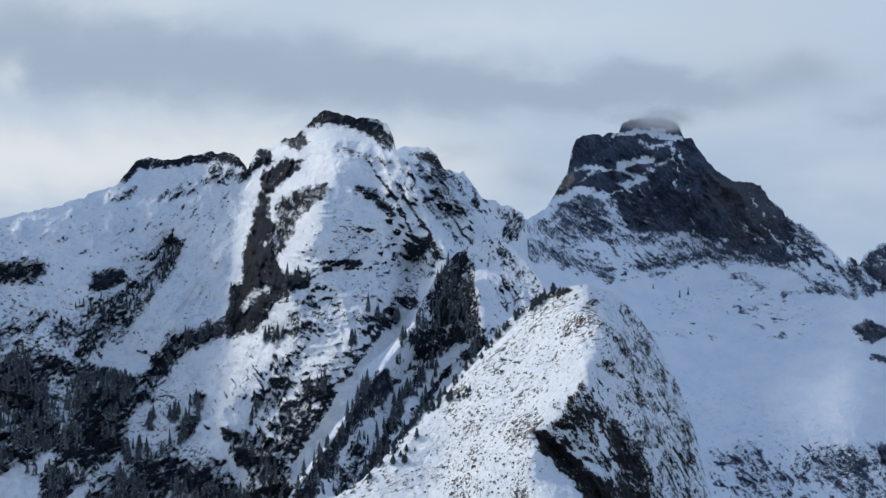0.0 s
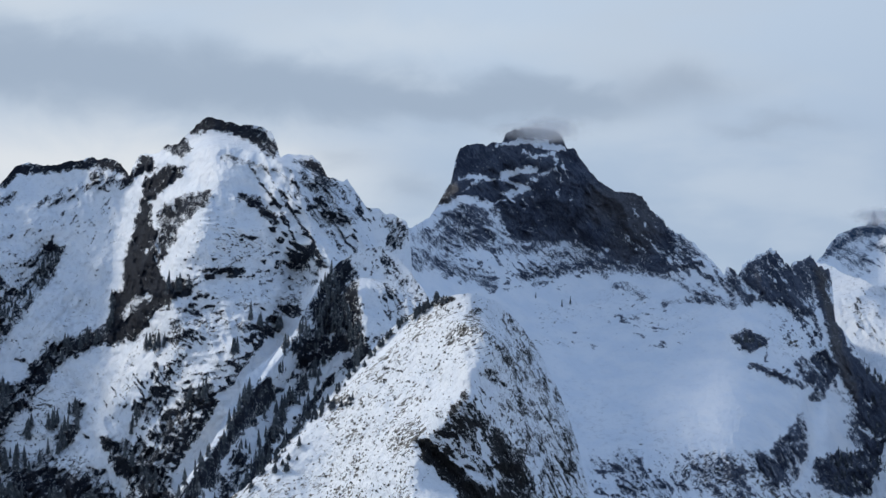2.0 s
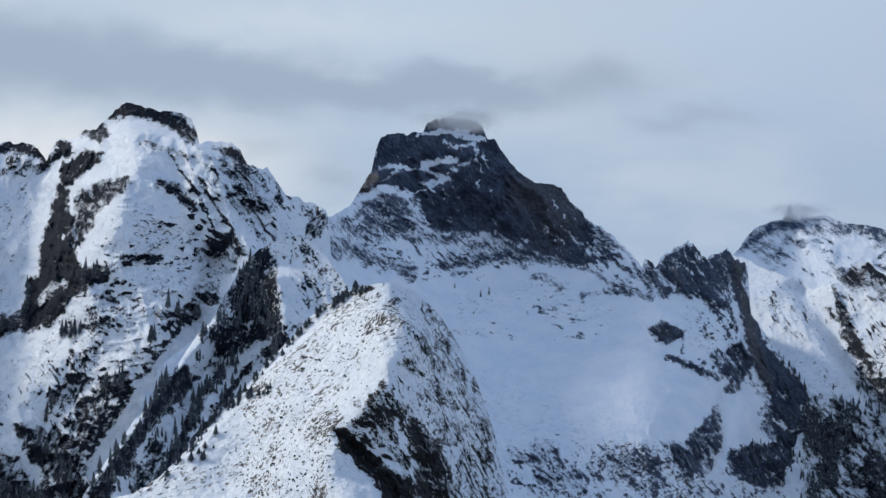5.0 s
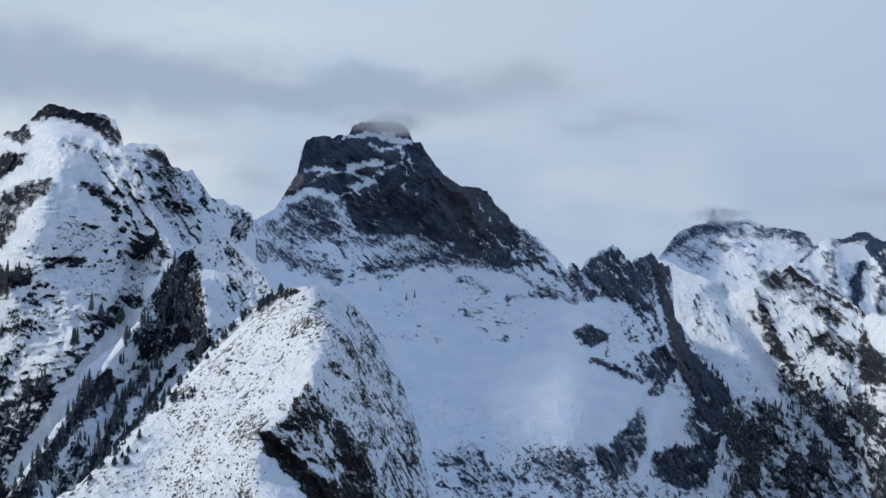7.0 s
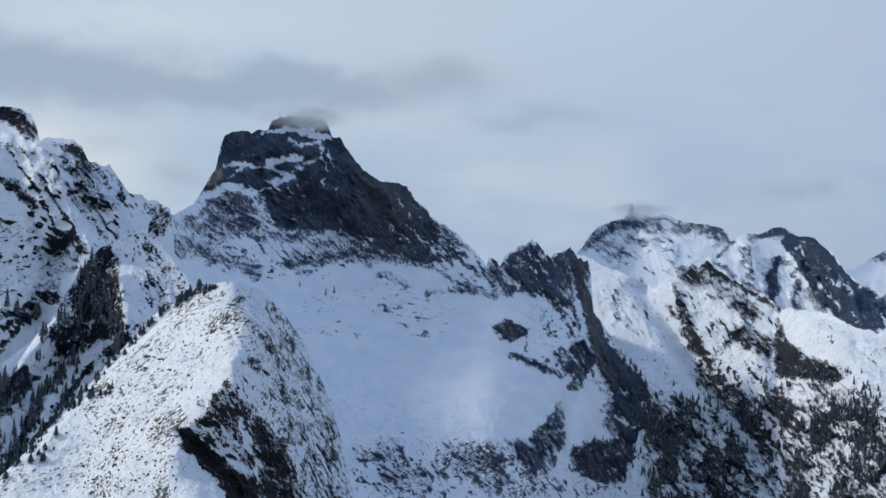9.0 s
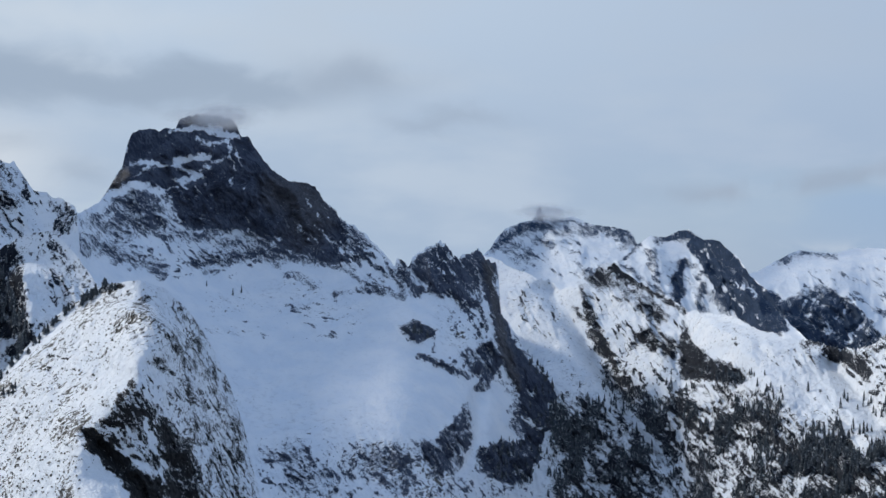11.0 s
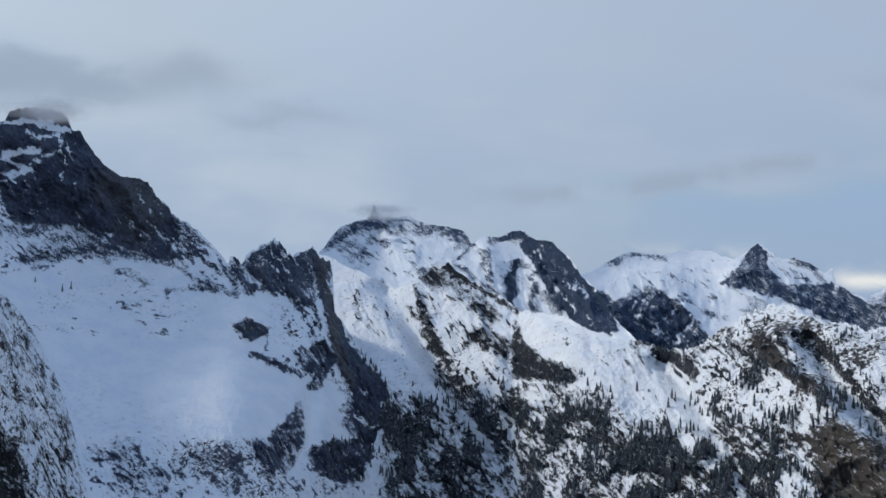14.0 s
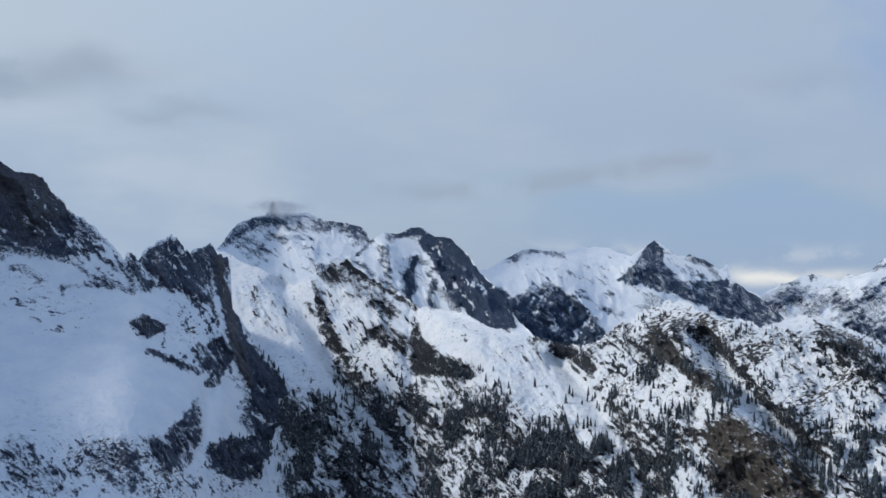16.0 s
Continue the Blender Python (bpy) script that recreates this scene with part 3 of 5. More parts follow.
def wooded_spur():
    m = Relief([(-5.31, -5.99), (-4.39, -5.54), (-3.78, -4.50), (-3.28, -3.89), (-2.85, -3.05), (-2.16, -1.74), (-1.46, -1.12), (-0.93, -0.65), (-0.61, 0.00), (-0.22, 0.75), (0.25, 1.30), (0.68, 1.63), (0.95, 1.71), (1.57, 1.85), (2.11, 1.40), (2.58, 0.78), (2.92, 0.34), (3.50, -0.39), (4.74, -2.47), (5.65, -5.53)],
               [(-6, 1180), (0, 1340), (4, 1300), (7, 1300)], step=0.03, jag=0.03, seed=11, snow=40, stone=62, grain=[(-4, 125), (0, 115), (2, 60)], dust=0.3, ledges=0.35, crag=0.15)
    m.rib([(0.68, 1.60), (0.90, 0.93), (1.02, -0.08), (1.18, -0.93)], 28, 0.5)
    m.rib([(-0.93, -0.65), (-1.46, -1.32), (-2.16, -1.94), (-2.85, -3.25), (-3.77, -4.78)], 22, 0.4)
    m.rib([(-0.68, -1.55), (-1.92, -3.10), (-3.00, -4.78)], -14, 0.3)
    m.face([(0.68, 1.60), (0.84, 1.09), (0.99, 0.31), (1.02, -0.54), (0.71, -1.09), (0.09, -1.43), (-0.61, -1.55), (-0.87, -0.93), (-0.56, 0.00), (-0.19, 0.75), (0.25, 1.32)], 0.8, "dark_crag", 0.2)
    m.band([(-0.84, -0.90), (-1.30, -1.58), (-2.08, -2.32), (-2.66, -3.40), (-3.47, -4.55), (-4.01, -5.39)], 10 * DEG, 0.9, "wooded_rib")
    m.band([(-0.06, -1.24), (-0.61, -1.94), (-1.15, -2.63), (-1.46, -3.40), (-1.80, -4.17), (-2.23, -4.79)], 10 * DEG, 0.85, "wooded_rib")
    m.face([(-1.74, -1.56), (-1.00, -0.94), (-0.72, -1.25), (-1.12, -2.00), (-1.46, -2.03)], -0.95)
    m.face([(-0.61, -1.56), (0.25, -1.22), (1.03, -0.79), (0.95, -1.10), (0.09, -1.72), (-0.37, -2.18)], -0.8)
    m.face([(-2.86, -4.03), (-2.24, -3.26), (-1.74, -3.14), (-2.08, -3.88), (-2.86, -4.80)], -0.9)
    m.band([(-2.23, -4.02), (-2.85, -5.17)], 14 * DEG, 0.8)
    m.band([(1.18, -0.93), (0.25, -1.71), (-0.37, -2.48), (-1.30, -3.87)], 7 * DEG, 0.8)
    m.band([(1.34, 1.55), (2.34, 0.39)], 34 * DEG, 0.4, "", 0.9)
    m.band([(-1.46, -0.31), (-0.37, 0.00)], 20 * DEG, 0.4)
    m.scrub([(1.18, 1.55), (2.42, 0.31)], 40 * DEG, 0.6)
    m.scrub([(-1.30, -2.17), (-2.54, -4.02)], 50 * DEG, 0.5)
    m.streaks([(0.95, 1.71), (1.65, 1.79), (2.89, 0.31), (1.80, -0.31), (1.18, -0.62)], 55, 0.5)
    m.streaks([(-0.68, -1.24), (-1.30, -2.48), (-2.23, -4.02), (-3.00, -5.24), (-3.47, -5.24), (-2.23, -3.09)], 125, 0.4)
    return m.build(0.8)


def left_massif():
    m = Relief([(-18.44, -5.71), (-16.80, -0.30), (-14.94, 1.05), (-12.90, 2.04), (-12.01, 2.29), (-11.26, 2.48), (-10.52, 2.66), (-9.61, 2.99), (-8.86, 3.31), (-8.63, 3.64), (-8.40, 3.92), (-8.07, 3.98), (-7.64, 3.92), (-7.03, 4.08), (-6.41, 4.18), (-5.88, 4.15), (-5.61, 4.06), (-5.46, 3.83), (-5.37, 3.66), (-5.26, 3.99), (-5.11, 4.27), (-4.72, 4.33), (-4.41, 4.50), (-4.10, 4.64), (-3.79, 4.92), (-3.56, 5.16), (-3.25, 5.33), (-2.86, 5.27), (-2.40, 5.15), (-1.93, 5.09), (-1.54, 5.01), (-1.38, 4.66), (-1.28, 4.22), (-1.07, 4.35), (-0.76, 4.36), (-0.37, 4.28), (-0.19, 4.16), (0.02, 3.76), (0.25, 3.68), (0.56, 3.66), (0.79, 3.34), (1.06, 2.95), (1.49, 2.83), (1.88, 2.67), (2.21, 2.50), (2.27, 2.23), (2.33, 1.71), (2.38, 0.93), (2.45, -0.93), (2.72, -5.55)],
               [(-18, 2250), (-6, 2120), (-3, 1960), (0, 1880), (3, 1850)], seed=21, snow=39, stone=54, grain=[(-12, 150), (-7, 135), (-4.5, 110), (-3, 170), (-1.2, 30), (1, 55), (3, 60)], dust=0.3, ledges=0.36, crag=0.045)
    # the main buttress, its flank gullies and the long couloir
    m.rib([(-2.86, 3.72), (-3.48, 2.17), (-4.09, 0.62), (-4.09, -0.93), (-5.93, -2.77), (-7.00, -5.21)], 70, 1.4)
    m.rib([(-5.37, 3.66), (-5.49, 1.86), (-5.94, 0.31), (-7.47, -1.23), (-8.99, -1.84)], -10, 0.5)
    m.rib([(-7.48, 1.54), (-8.69, -0.31), (-9.74, -1.53)], -16, 0.4)
    m.rib([(-0.68, 1.09), (-1.46, -0.93), (-2.70, -2.79), (-3.78, -4.63)], -38, 0.45)
    m.rib([(-1.31, 4.19), (0.09, 1.55)], 18, 0.5)
    m.rib([(0.09, 3.73), (0.87, 2.17), (1.80, 1.09)], 20, 0.6)
    m.rib([(-5.93, -3.46), (-5.47, -4.00), (-5.16, -5.38)], 14, 0.3)
    # summit bands and knobs
    m.band([(-8.75, 3.44), (-8.40, 3.82), (-7.64, 3.86), (-6.87, 3.99), (-6.26, 4.06), (-5.64, 4.00), (-5.41, 3.76)], 9 * DEG, 1.0, "summit_cliff")
    m.band([(-7.64, 2.92), (-6.87, 3.24), (-6.11, 3.52)], 10 * DEG, 0.45)
    m.band([(-9.01, 2.88), (-8.48, 3.10)], 10 * DEG, 0.5)
    m.band([(-6.26, 3.70), (-5.49, 3.52)], 12 * DEG, 0.5)
    m.face([(-5.10, 4.28), (-4.79, 4.18), (-4.62, 3.96), (-4.92, 3.81), (-5.27, 3.65)], 1.1, "rock_knob", 0.05)
    m.face([(-4.89, 3.71), (-4.35, 4.03), (-3.86, 3.97), (-3.99, 3.70), (-4.54, 3.28), (-4.92, 3.13), (-5.07, 3.31)], 1.1, "rock_knob", 0.06)
    m.face([(-4.42, 4.54), (-4.11, 4.71), (-3.77, 4.65), (-3.62, 4.48), (-3.96, 4.28), (-4.33, 4.34)], 0.95, "rock_knob", 0.07)
    m.band([(-3.54, 5.07), (-3.17, 5.22), (-2.55, 5.07), (-1.93, 4.86), (-1.46, 4.47)], 13 * DEG, 1.0, "summit_cliff")
    m.band([(-2.86, 4.22), (-2.24, 4.13), (-1.46, 3.88), (-0.84, 3.79)], 6 * DEG, 0.55, "rock_band")
    m.band([(-2.24, 4.16), (-1.46, 3.11), (-0.68, 1.71)], 2.5 * DEG, 0.7)
    m.face([(-1.06, 4.29), (-0.21, 4.31), (-0.01, 3.76), (0.54, 3.54), (1.01, 2.94), (0.87, 2.49), (0.34, 2.17), (-0.18, 2.65), (-0.51, 3.30), (-0.82, 3.80)], 0.46, "summit_cliff", 0.12)
    m.streaks([(-1.00, 4.20), (0.25, 4.04), (1.03, 3.11), (2.43, 2.48), (2.12, 1.55), (1.03, 1.71), (-0.37, 3.26)], 55, 0.32, 2.2, 13.0)
    m.face([(-0.45, 4.23), (0.09, 4.12), (0.33, 3.42), (-0.14, 3.34), (-0.50, 3.89)], 0.8, "rock_knob", 0.1)
    m.band([(-0.03, 2.61), (0.64, 2.55)], 8 * DEG, 0.75)
    m.band([(-0.63, 4.11), (-0.20, 4.05), (-0.04, 3.67)], 9 * DEG, 0.95)
    m.face([(1.46, 2.74), (2.28, 2.44), (2.02, 1.77), (1.59, 1.67), (1.70, 2.19)], 0.7, "rock_knob", 0.1)
    m.band([(-1.32, 3.39), (-0.78, 2.50), (-0.15, 1.49)], 3.5 * DEG, 0.66, "rock_rib")
    m.band([(-0.96, 3.65), (-0.17, 2.43), (0.53, 1.68)], 4 * DEG, 0.6)
    m.band([(0.44, 2.14), (0.92, 1.53)], 5 * DEG, 0.6)
    m.band([(-2.36, 3.18), (-1.93, 3.03), (-1.43, 2.55)], 8 * DEG, 0.95, "rock_band")
    # the dark cliff that runs down the buttress
    m.face([(-4.99, 3.06), (-4.75, 2.94), (-4.81, 2.40), (-4.59, 2.17), (-4.71, 1.55), (-4.53, 1.08), (-4.40, 0.81), (-3.71, 0.82), (-3.69, 0.54), (-4.40, 0.28), (-4.79, -0.08), (-5.02, -0.62), (-5.86, -0.90), (-5.91, -0.49), (-5.74, 0.54), (-5.48, 0.62), (-5.51, 1.31), (-5.33, 1.86), (-5.15, 2.47)], 1.3, "dark_cliff", 0.08)
    m.face([(-4.57, 2.91), (-4.11, 3.10), (-3.57, 3.29), (-3.09, 3.38), (-3.15, 3.03), (-3.49, 2.76), (-3.80, 2.57), (-4.03, 2.20), (-4.32, 1.67), (-4.57, 1.27), (-4.70, 1.67), (-4.57, 2.24)], 0.72, "rock_rib", 0.12)
    m.band([(-4.41, 2.71), (-4.10, 3.02)], 9 * DEG, 0.55)
    m.band([(-5.45, -0.08), (-5.17, 0.31), (-4.87, 0.46)], 10 * DEG, -0.85)
    m.band([(-4.90, 1.67), (-4.74, 1.86)], 5 * DEG, -0.7)
    m.band([(-3.29, 1.09), (-2.70, 1.21), (-2.36, 1.15)], 7 * DEG, 0.8, "rock_band")
    m.band([(-0.71, 1.21), (-0.37, 0.85), (-0.14, 1.40)], 8 * DEG, 0.45)
    m.band([(-1.12, 0.22), (-0.65, -0.09)], 16 * DEG, 0.42)
    m.band([(-1.31, 3.42), (-0.53, 1.86), (0.25, 1.55)], 30 * DEG, 0.16, "", 0.9)
    m.band([(-3.47, 0.31), (-2.23, -0.31), (-2.85, -1.86), (-3.47, -2.78)], 45 * DEG, 0.17, "", 0.9)
    m.band([(-4.40, -2.78), (-3.47, -3.40), (-4.08, -4.01)], 28 * DEG, 0.5, "", 0.8)
    m.band([(-2.23, -0.31), (-1.30, -0.47)], 12 * DEG, 0.5)
    m.band([(-4.71, -0.77), (-2.85, -0.31), (-1.61, 0.62)], 30 * DEG, 0.17, "", 0.9)
    # broken scrub and forest low on the shady side
    m.band([(-12.89, 0.83), (-12.00, 0.85), (-11.08, 0.91)], 19 * DEG, 0.95, "wooded_crag")
    m.band([(-9.42, 0.61), (-8.85, 0.77)], 14 * DEG, 0.85, "wooded_crag")
    m.band([(-10.35, -0.76), (-9.30, -0.31), (-8.39, 0.00), (-8.05, 0.61), (-7.48, 1.46)], 17 * DEG, 0.45, "", 0.8)
    m.band([(-8.39, 1.23), (-7.33, 1.69)], 14 * DEG, 0.36, "", 0.8)
    m.band([(-8.91, -0.92), (-8.31, -0.08), (-7.48, 1.08), (-7.17, 1.69)], 9 * DEG, 0.62)
    m.face([(-9.97, -0.08), (-9.15, 0.23), (-8.40, 0.76), (-8.06, 1.38), (-7.49, 1.66), (-7.21, 1.38), (-7.64, 0.76), (-8.24, -0.00), (-8.66, -0.46), (-8.92, -0.92), (-9.51, -1.30), (-10.04, -1.22), (-10.56, -0.91), (-10.34, -0.46)], 0.47, "wooded_gully", 0.25)
    m.face([(-11.97, -0.30), (-10.94, -0.08), (-10.49, -0.53), (-11.08, -0.91), (-10.71, -1.52), (-9.74, -1.68), (-10.18, -2.43), (-11.07, -2.72), (-11.95, -2.41)], 0.5, "", 0.3)
    m.band([(-12.58, -1.66), (-11.39, -2.13), (-11.08, -3.34), (-11.97, -3.93)], 50 * DEG, 0.80, "", 0.6)
    m.band([(-10.79, -1.52), (-9.59, -1.90), (-8.23, -2.18), (-7.70, -1.77)], 15 * DEG, 0.95, "wooded_band")
    m.face([(-10.78, -3.95), (-10.04, -2.90), (-9.89, -2.14), (-8.99, -2.02), (-7.92, -2.21), (-7.89, -2.53), (-8.75, -2.98), (-8.60, -3.82), (-9.13, -4.12), (-10.33, -5.17), (-10.92, -5.46)], 0.98, "forest_floor", 0.2)
    m.band([(-8.97, -5.19), (-7.46, -4.45), (-6.39, -5.07), (-5.93, -5.53)], 40 * DEG, 0.85, "forest_floor")
    m.band([(-5.32, -3.93), (-4.70, -4.54), (-4.39, -5.46)], 28 * DEG, 0.92, "rock_rib")
    m.band([(-5.96, -3.42), (-5.39, -3.85), (-5.16, -5.38)], 9 * DEG, 0.9, "rock_rib")
    m.band([(-7.70, -1.54), (-7.32, -1.08), (-6.78, -0.89), (-6.06, -0.62)], 17 * DEG, 0.95, "wooded_band")
    m.band([(-7.39, -3.07), (-7.00, -3.53), (-6.67, -2.46)], 10 * DEG, 0.6)
    m.band([(-3.78, -2.40), (-3.16, -2.32)], 12 * DEG, 0.7)
    m.band([(-11.82, -4.69), (-10.78, -4.25), (-9.88, -4.42)], 16 * DEG, -0.8)
    m.streaks([(-2.24, 4.19), (-1.00, 3.88), (0.25, 3.26), (1.96, 2.17), (1.49, 1.55), (0.25, 1.55), (-0.68, 1.24), (-1.46, 2.17)], 52, 0.2, 1.8, 15.0)
    m.streaks([(-4.10, 1.86), (-1.31, 2.17), (-0.37, 0.62), (-1.30, -1.24), (-3.47, -3.09), (-4.70, -2.47), (-4.09, -0.31)], 150, 0.16, 4.5, 14.0)
    m.streaks([(-1.47, 3.73), (-0.76, 3.73), (0.72, 1.55), (0.25, 0.30), (-0.37, 0.93), (-1.31, 2.49)], 52, 0.24, 1.6, 16.0)
    m.streaks([(-12.01, 2.13), (-9.01, 3.14), (-5.49, 3.56), (-5.94, 0.62), (-8.23, -1.23), (-11.10, -0.30)], 150, 0.14, 5.0, 14.0)
    m.streaks([(-7.48, 3.23), (-5.64, 3.40), (-5.94, 0.93), (-7.01, -0.31), (-7.63, 0.92)], 128, 0.22, 2.0, 14.0)
    m.streaks([(-7.46, -2.46), (-4.71, -1.24), (-2.54, -1.24), (-3.78, -4.32), (-5.63, -3.39)], 62, 0.38)
    m.streaks([(-11.99, -0.30), (-10.35, 0.15), (-8.54, -0.92), (-9.74, -1.83), (-11.39, -1.82)], 60, 0.34)
    m.band([(-0.84, -0.12), (-1.46, -0.93), (-2.08, -1.70), (-2.73, -2.66), (-3.34, -3.63), (-3.93, -4.55)], 19 * DEG, -0.97, soft=0.4)
    m.scrub([(-12.01, 1.82), (-9.00, 1.84), (-6.25, 2.16)], 60 * DEG, 0.42)
    m.scrub([(-7.78, -0.31), (-6.25, 0.93)], 60 * DEG, 0.45)
    m.scrub([(-7.46, -2.46), (-5.17, -1.54), (-2.85, -0.93)], 90 * DEG, 0.55)
    m.scrub([(-2.86, 1.71), (-1.30, 0.93), (-2.23, -0.31)], 80 * DEG, 0.5)
    m.pepper([(-4.11, 1.70), (-1.31, 1.86), (-0.37, 0.62), (-1.46, -0.94), (-2.55, -2.80), (-4.10, -2.48), (-5.49, -1.55), (-4.88, -0.32)], 0.22, 0.52, 9.0, 2.0)
    m.pepper([(-10.49, -0.00), (-8.24, 0.92), (-7.18, 1.84), (-7.33, 0.92), (-8.54, -0.62), (-9.29, -1.53), (-11.07, -2.42), (-11.96, -1.51), (-11.97, -0.00)], 0.36, 0.7, 8.0)
    m.pepper([(-4.72, -2.48), (-2.86, -1.56), (-3.48, -3.41), (-2.86, -4.80), (-4.40, -5.27), (-5.33, -4.01)], 0.34, 0.7, 8.0)
    m.band([(-3.71, -2.33), (-3.25, -2.49)], 13 * DEG, 0.9, "rock_knob")
    m.band([(-1.93, -0.40), (-1.46, -0.51)], 10 * DEG, 0.8, "rock_knob")
    m.face([(-1.23, 0.46), (-0.61, 0.38), (-0.69, -0.09), (-1.12, -0.09)], 0.7, "rock_knob", 0.1)
    m.scrub([(-11.40, -0.91), (-9.58, -3.36), (-7.46, -4.90)], 120 * DEG, 0.7)
    return m.build(1.0)


def rock_tower():
    m = Relief([(-2.23, -6.01), (-1.30, -2.48), (0.25, 0.93), (1.18, 2.17), (1.49, 2.36), (2.27, 2.36), (2.81, 2.61), (2.97, 2.87), (3.20, 3.26), (3.43, 3.64), (3.56, 4.21), (3.68, 4.52), (3.92, 4.69), (4.44, 4.67), (4.84, 4.73), (4.94, 4.96), (5.18, 5.07), (5.68, 5.11), (6.26, 5.08), (6.48, 4.86), (6.62, 4.53), (6.83, 4.50), (7.14, 4.08), (7.44, 3.70), (7.82, 3.42), (8.13, 3.38), (8.43, 3.33), (8.66, 3.22), (8.88, 2.92), (9.11, 2.68), (9.49, 2.30), (9.71, 2.14), (10.06, 1.99), (10.39, 1.60), (10.69, 1.30), (10.94, 1.07)] + [(10.79, 1.07), (10.92, 1.28), (11.07, 1.26), (11.20, 1.14), (11.29, 1.02), (11.41, 1.27), (11.52, 1.46), (11.72, 1.54), (11.94, 1.68), (12.17, 1.77), (12.37, 1.64), (12.56, 1.36), (12.87, 1.37), (13.05, 1.49), (13.23, 1.63), (13.33, 1.37), (13.67, 1.33), (13.77, 1.00), (13.85, -0.13), (14.32, -0.78), (14.57, -1.15), (15.12, -1.83), (15.41, -2.33), (15.55, -2.94), (15.69, -3.56), (15.96, -4.32), (16.09, -4.77), (16.61, -5.60)],
               [(-1, 2300), (3, 2420), (5, 2500), (8, 2490), (11.5, 2480), (14, 2460), (17, 2430)], seed=31, vein=0.42, ledges=0.03, swell=0.5, folds=0.3, sway=0.06, crag=0.03, snow=26, stone=68, spiky=[(11.0, 14.0, 0.09), (8.5, 11.0, 0.05)], grain=[(2, 60), (5, 30), (8, 35), (10, 42), (12, 65), (14, 65)], dust=0.1)
    # the tower's arete, the bowl and the pinnacle ridge that closes it
    m.rib([(6.29, 4.71), (6.67, 3.24), (7.81, 1.69)], 34, 0.9)
    m.rib([(3.90, 3.18), (4.51, 2.17), (4.74, 0.93)], 26, 0.6)
    m.rib([(13.56, 1.25), (13.68, -0.06), (14.11, -1.59), (14.85, -3.27)], 14, 0.4)
    m.rib([(13.32, -2.38), (13.20, -3.76), (12.89, -4.53)], -14, 0.2)
    m.face([(2.92, 2.88), (3.43, 3.64), (3.57, 4.71), (4.88, 4.75), (4.94, 5.18), (6.53, 5.17), (7.49, 3.76), (8.70, 3.30), (9.49, 2.37), (9.61, 1.68), (9.18, 1.13), (7.97, 1.45), (7.69, 1.77), (6.44, 2.04), (5.52, 1.98), (4.90, 2.24), (4.56, 2.97), (3.90, 3.28), (3.36, 3.02)], 1.25, "tower_face", 0.07)
    m.face([(9.41, 2.45), (9.79, 2.14), (10.99, 1.10), (11.52, 0.64), (11.65, 0.23), (10.98, 0.27), (10.08, 0.54), (9.26, 1.07), (9.49, 1.69)], 1.0, "rock_rib", 0.1)
    m.band([(9.78, 1.07), (10.54, 0.76), (11.43, 0.30)], 14 * DEG, -0.3)
    m.streaks([(9.34, 2.15), (10.99, 1.14), (11.73, 0.15), (9.48, 0.61)], 42, 0.62)
    m.runnels([(9.26, 1.53), (9.94, 1.83), (10.97, 1.29), (11.98, 1.36), (11.97, 0.23), (10.67, 0.23), (9.48, 0.76)], 44, 0.62, 1.2, 7.0)
    m.runnels([(3.05, 2.95), (3.99, 3.18), (4.53, 2.17), (5.22, 1.08), (3.98, 0.77), (2.74, 1.55)], 50, 0.45, 2.0, 9.0)
    m.band([(4.83, 3.82), (5.75, 3.97)], 7 * DEG, -0.8)
    m.band([(4.75, 3.71), (5.37, 3.56)], 4 * DEG, -0.6)
    m.band([(5.09, 3.25), (5.67, 3.68), (6.26, 3.95)], 5 * DEG, -0.8)
    m.band([(4.69, 4.66), (5.38, 4.76), (6.15, 4.64), (6.54, 4.53)], 5 * DEG, -0.95)
    m.band([(5.38, 4.45), (5.92, 4.34), (6.24, 4.44)], 3 * DEG, -0.8)
    m.band([(4.87, 3.78), (5.26, 3.90), (5.84, 3.98)], 6 * DEG, -0.85)
    m.band([(4.85, 3.37), (5.61, 3.43)], 4 * DEG, -0.8)
    m.band([(4.39, 2.99), (4.92, 3.19), (5.19, 3.06)], 3 * DEG, -0.75)
    m.band([(3.96, 3.74), (4.58, 3.70)], 4 * DEG, -0.8)
    m.band([(6.28, 4.38), (6.34, 4.01), (6.43, 3.62)], 1.6 * DEG, -0.8)
    m.runnels([(4.92, 3.71), (6.15, 4.17), (7.07, 3.23), (7.98, 2.15), (7.75, 1.53), (5.22, 1.85)], 72, 0.2, 1.6, 14.0)
    m.runnels([(4.30, 3.10), (5.07, 2.78), (5.38, 2.09), (4.84, 2.01)], 58, 0.5, 1.6, 10.0)
    m.runnels([(7.98, 3.07), (8.89, 3.21), (10.53, 1.52), (9.48, 1.07), (8.28, 1.53)], 50, 0.34, 2.2, 10.0)
    m.band([(3.73, 3.38), (4.29, 3.72)], 3 * DEG, -0.7)
    m.band([(6.45, 4.29), (6.63, 3.70)], 1.6 * DEG, -0.7)
    m.band([(4.91, 4.67), (5.68, 4.85), (6.29, 4.66)], 4 * DEG, -0.75)
    m.band([(6.17, 4.48), (6.44, 3.70), (6.37, 3.09)], 2.5 * DEG, -0.6)
    m.band([(3.67, 3.77), (4.52, 3.72)], 3.5 * DEG, -0.6)
    m.band([(5.03, 3.31), (5.52, 3.45)], 4 * DEG, -0.6)
    m.band([(5.52, 4.30), (6.22, 4.49)], 3 * DEG, -0.7)
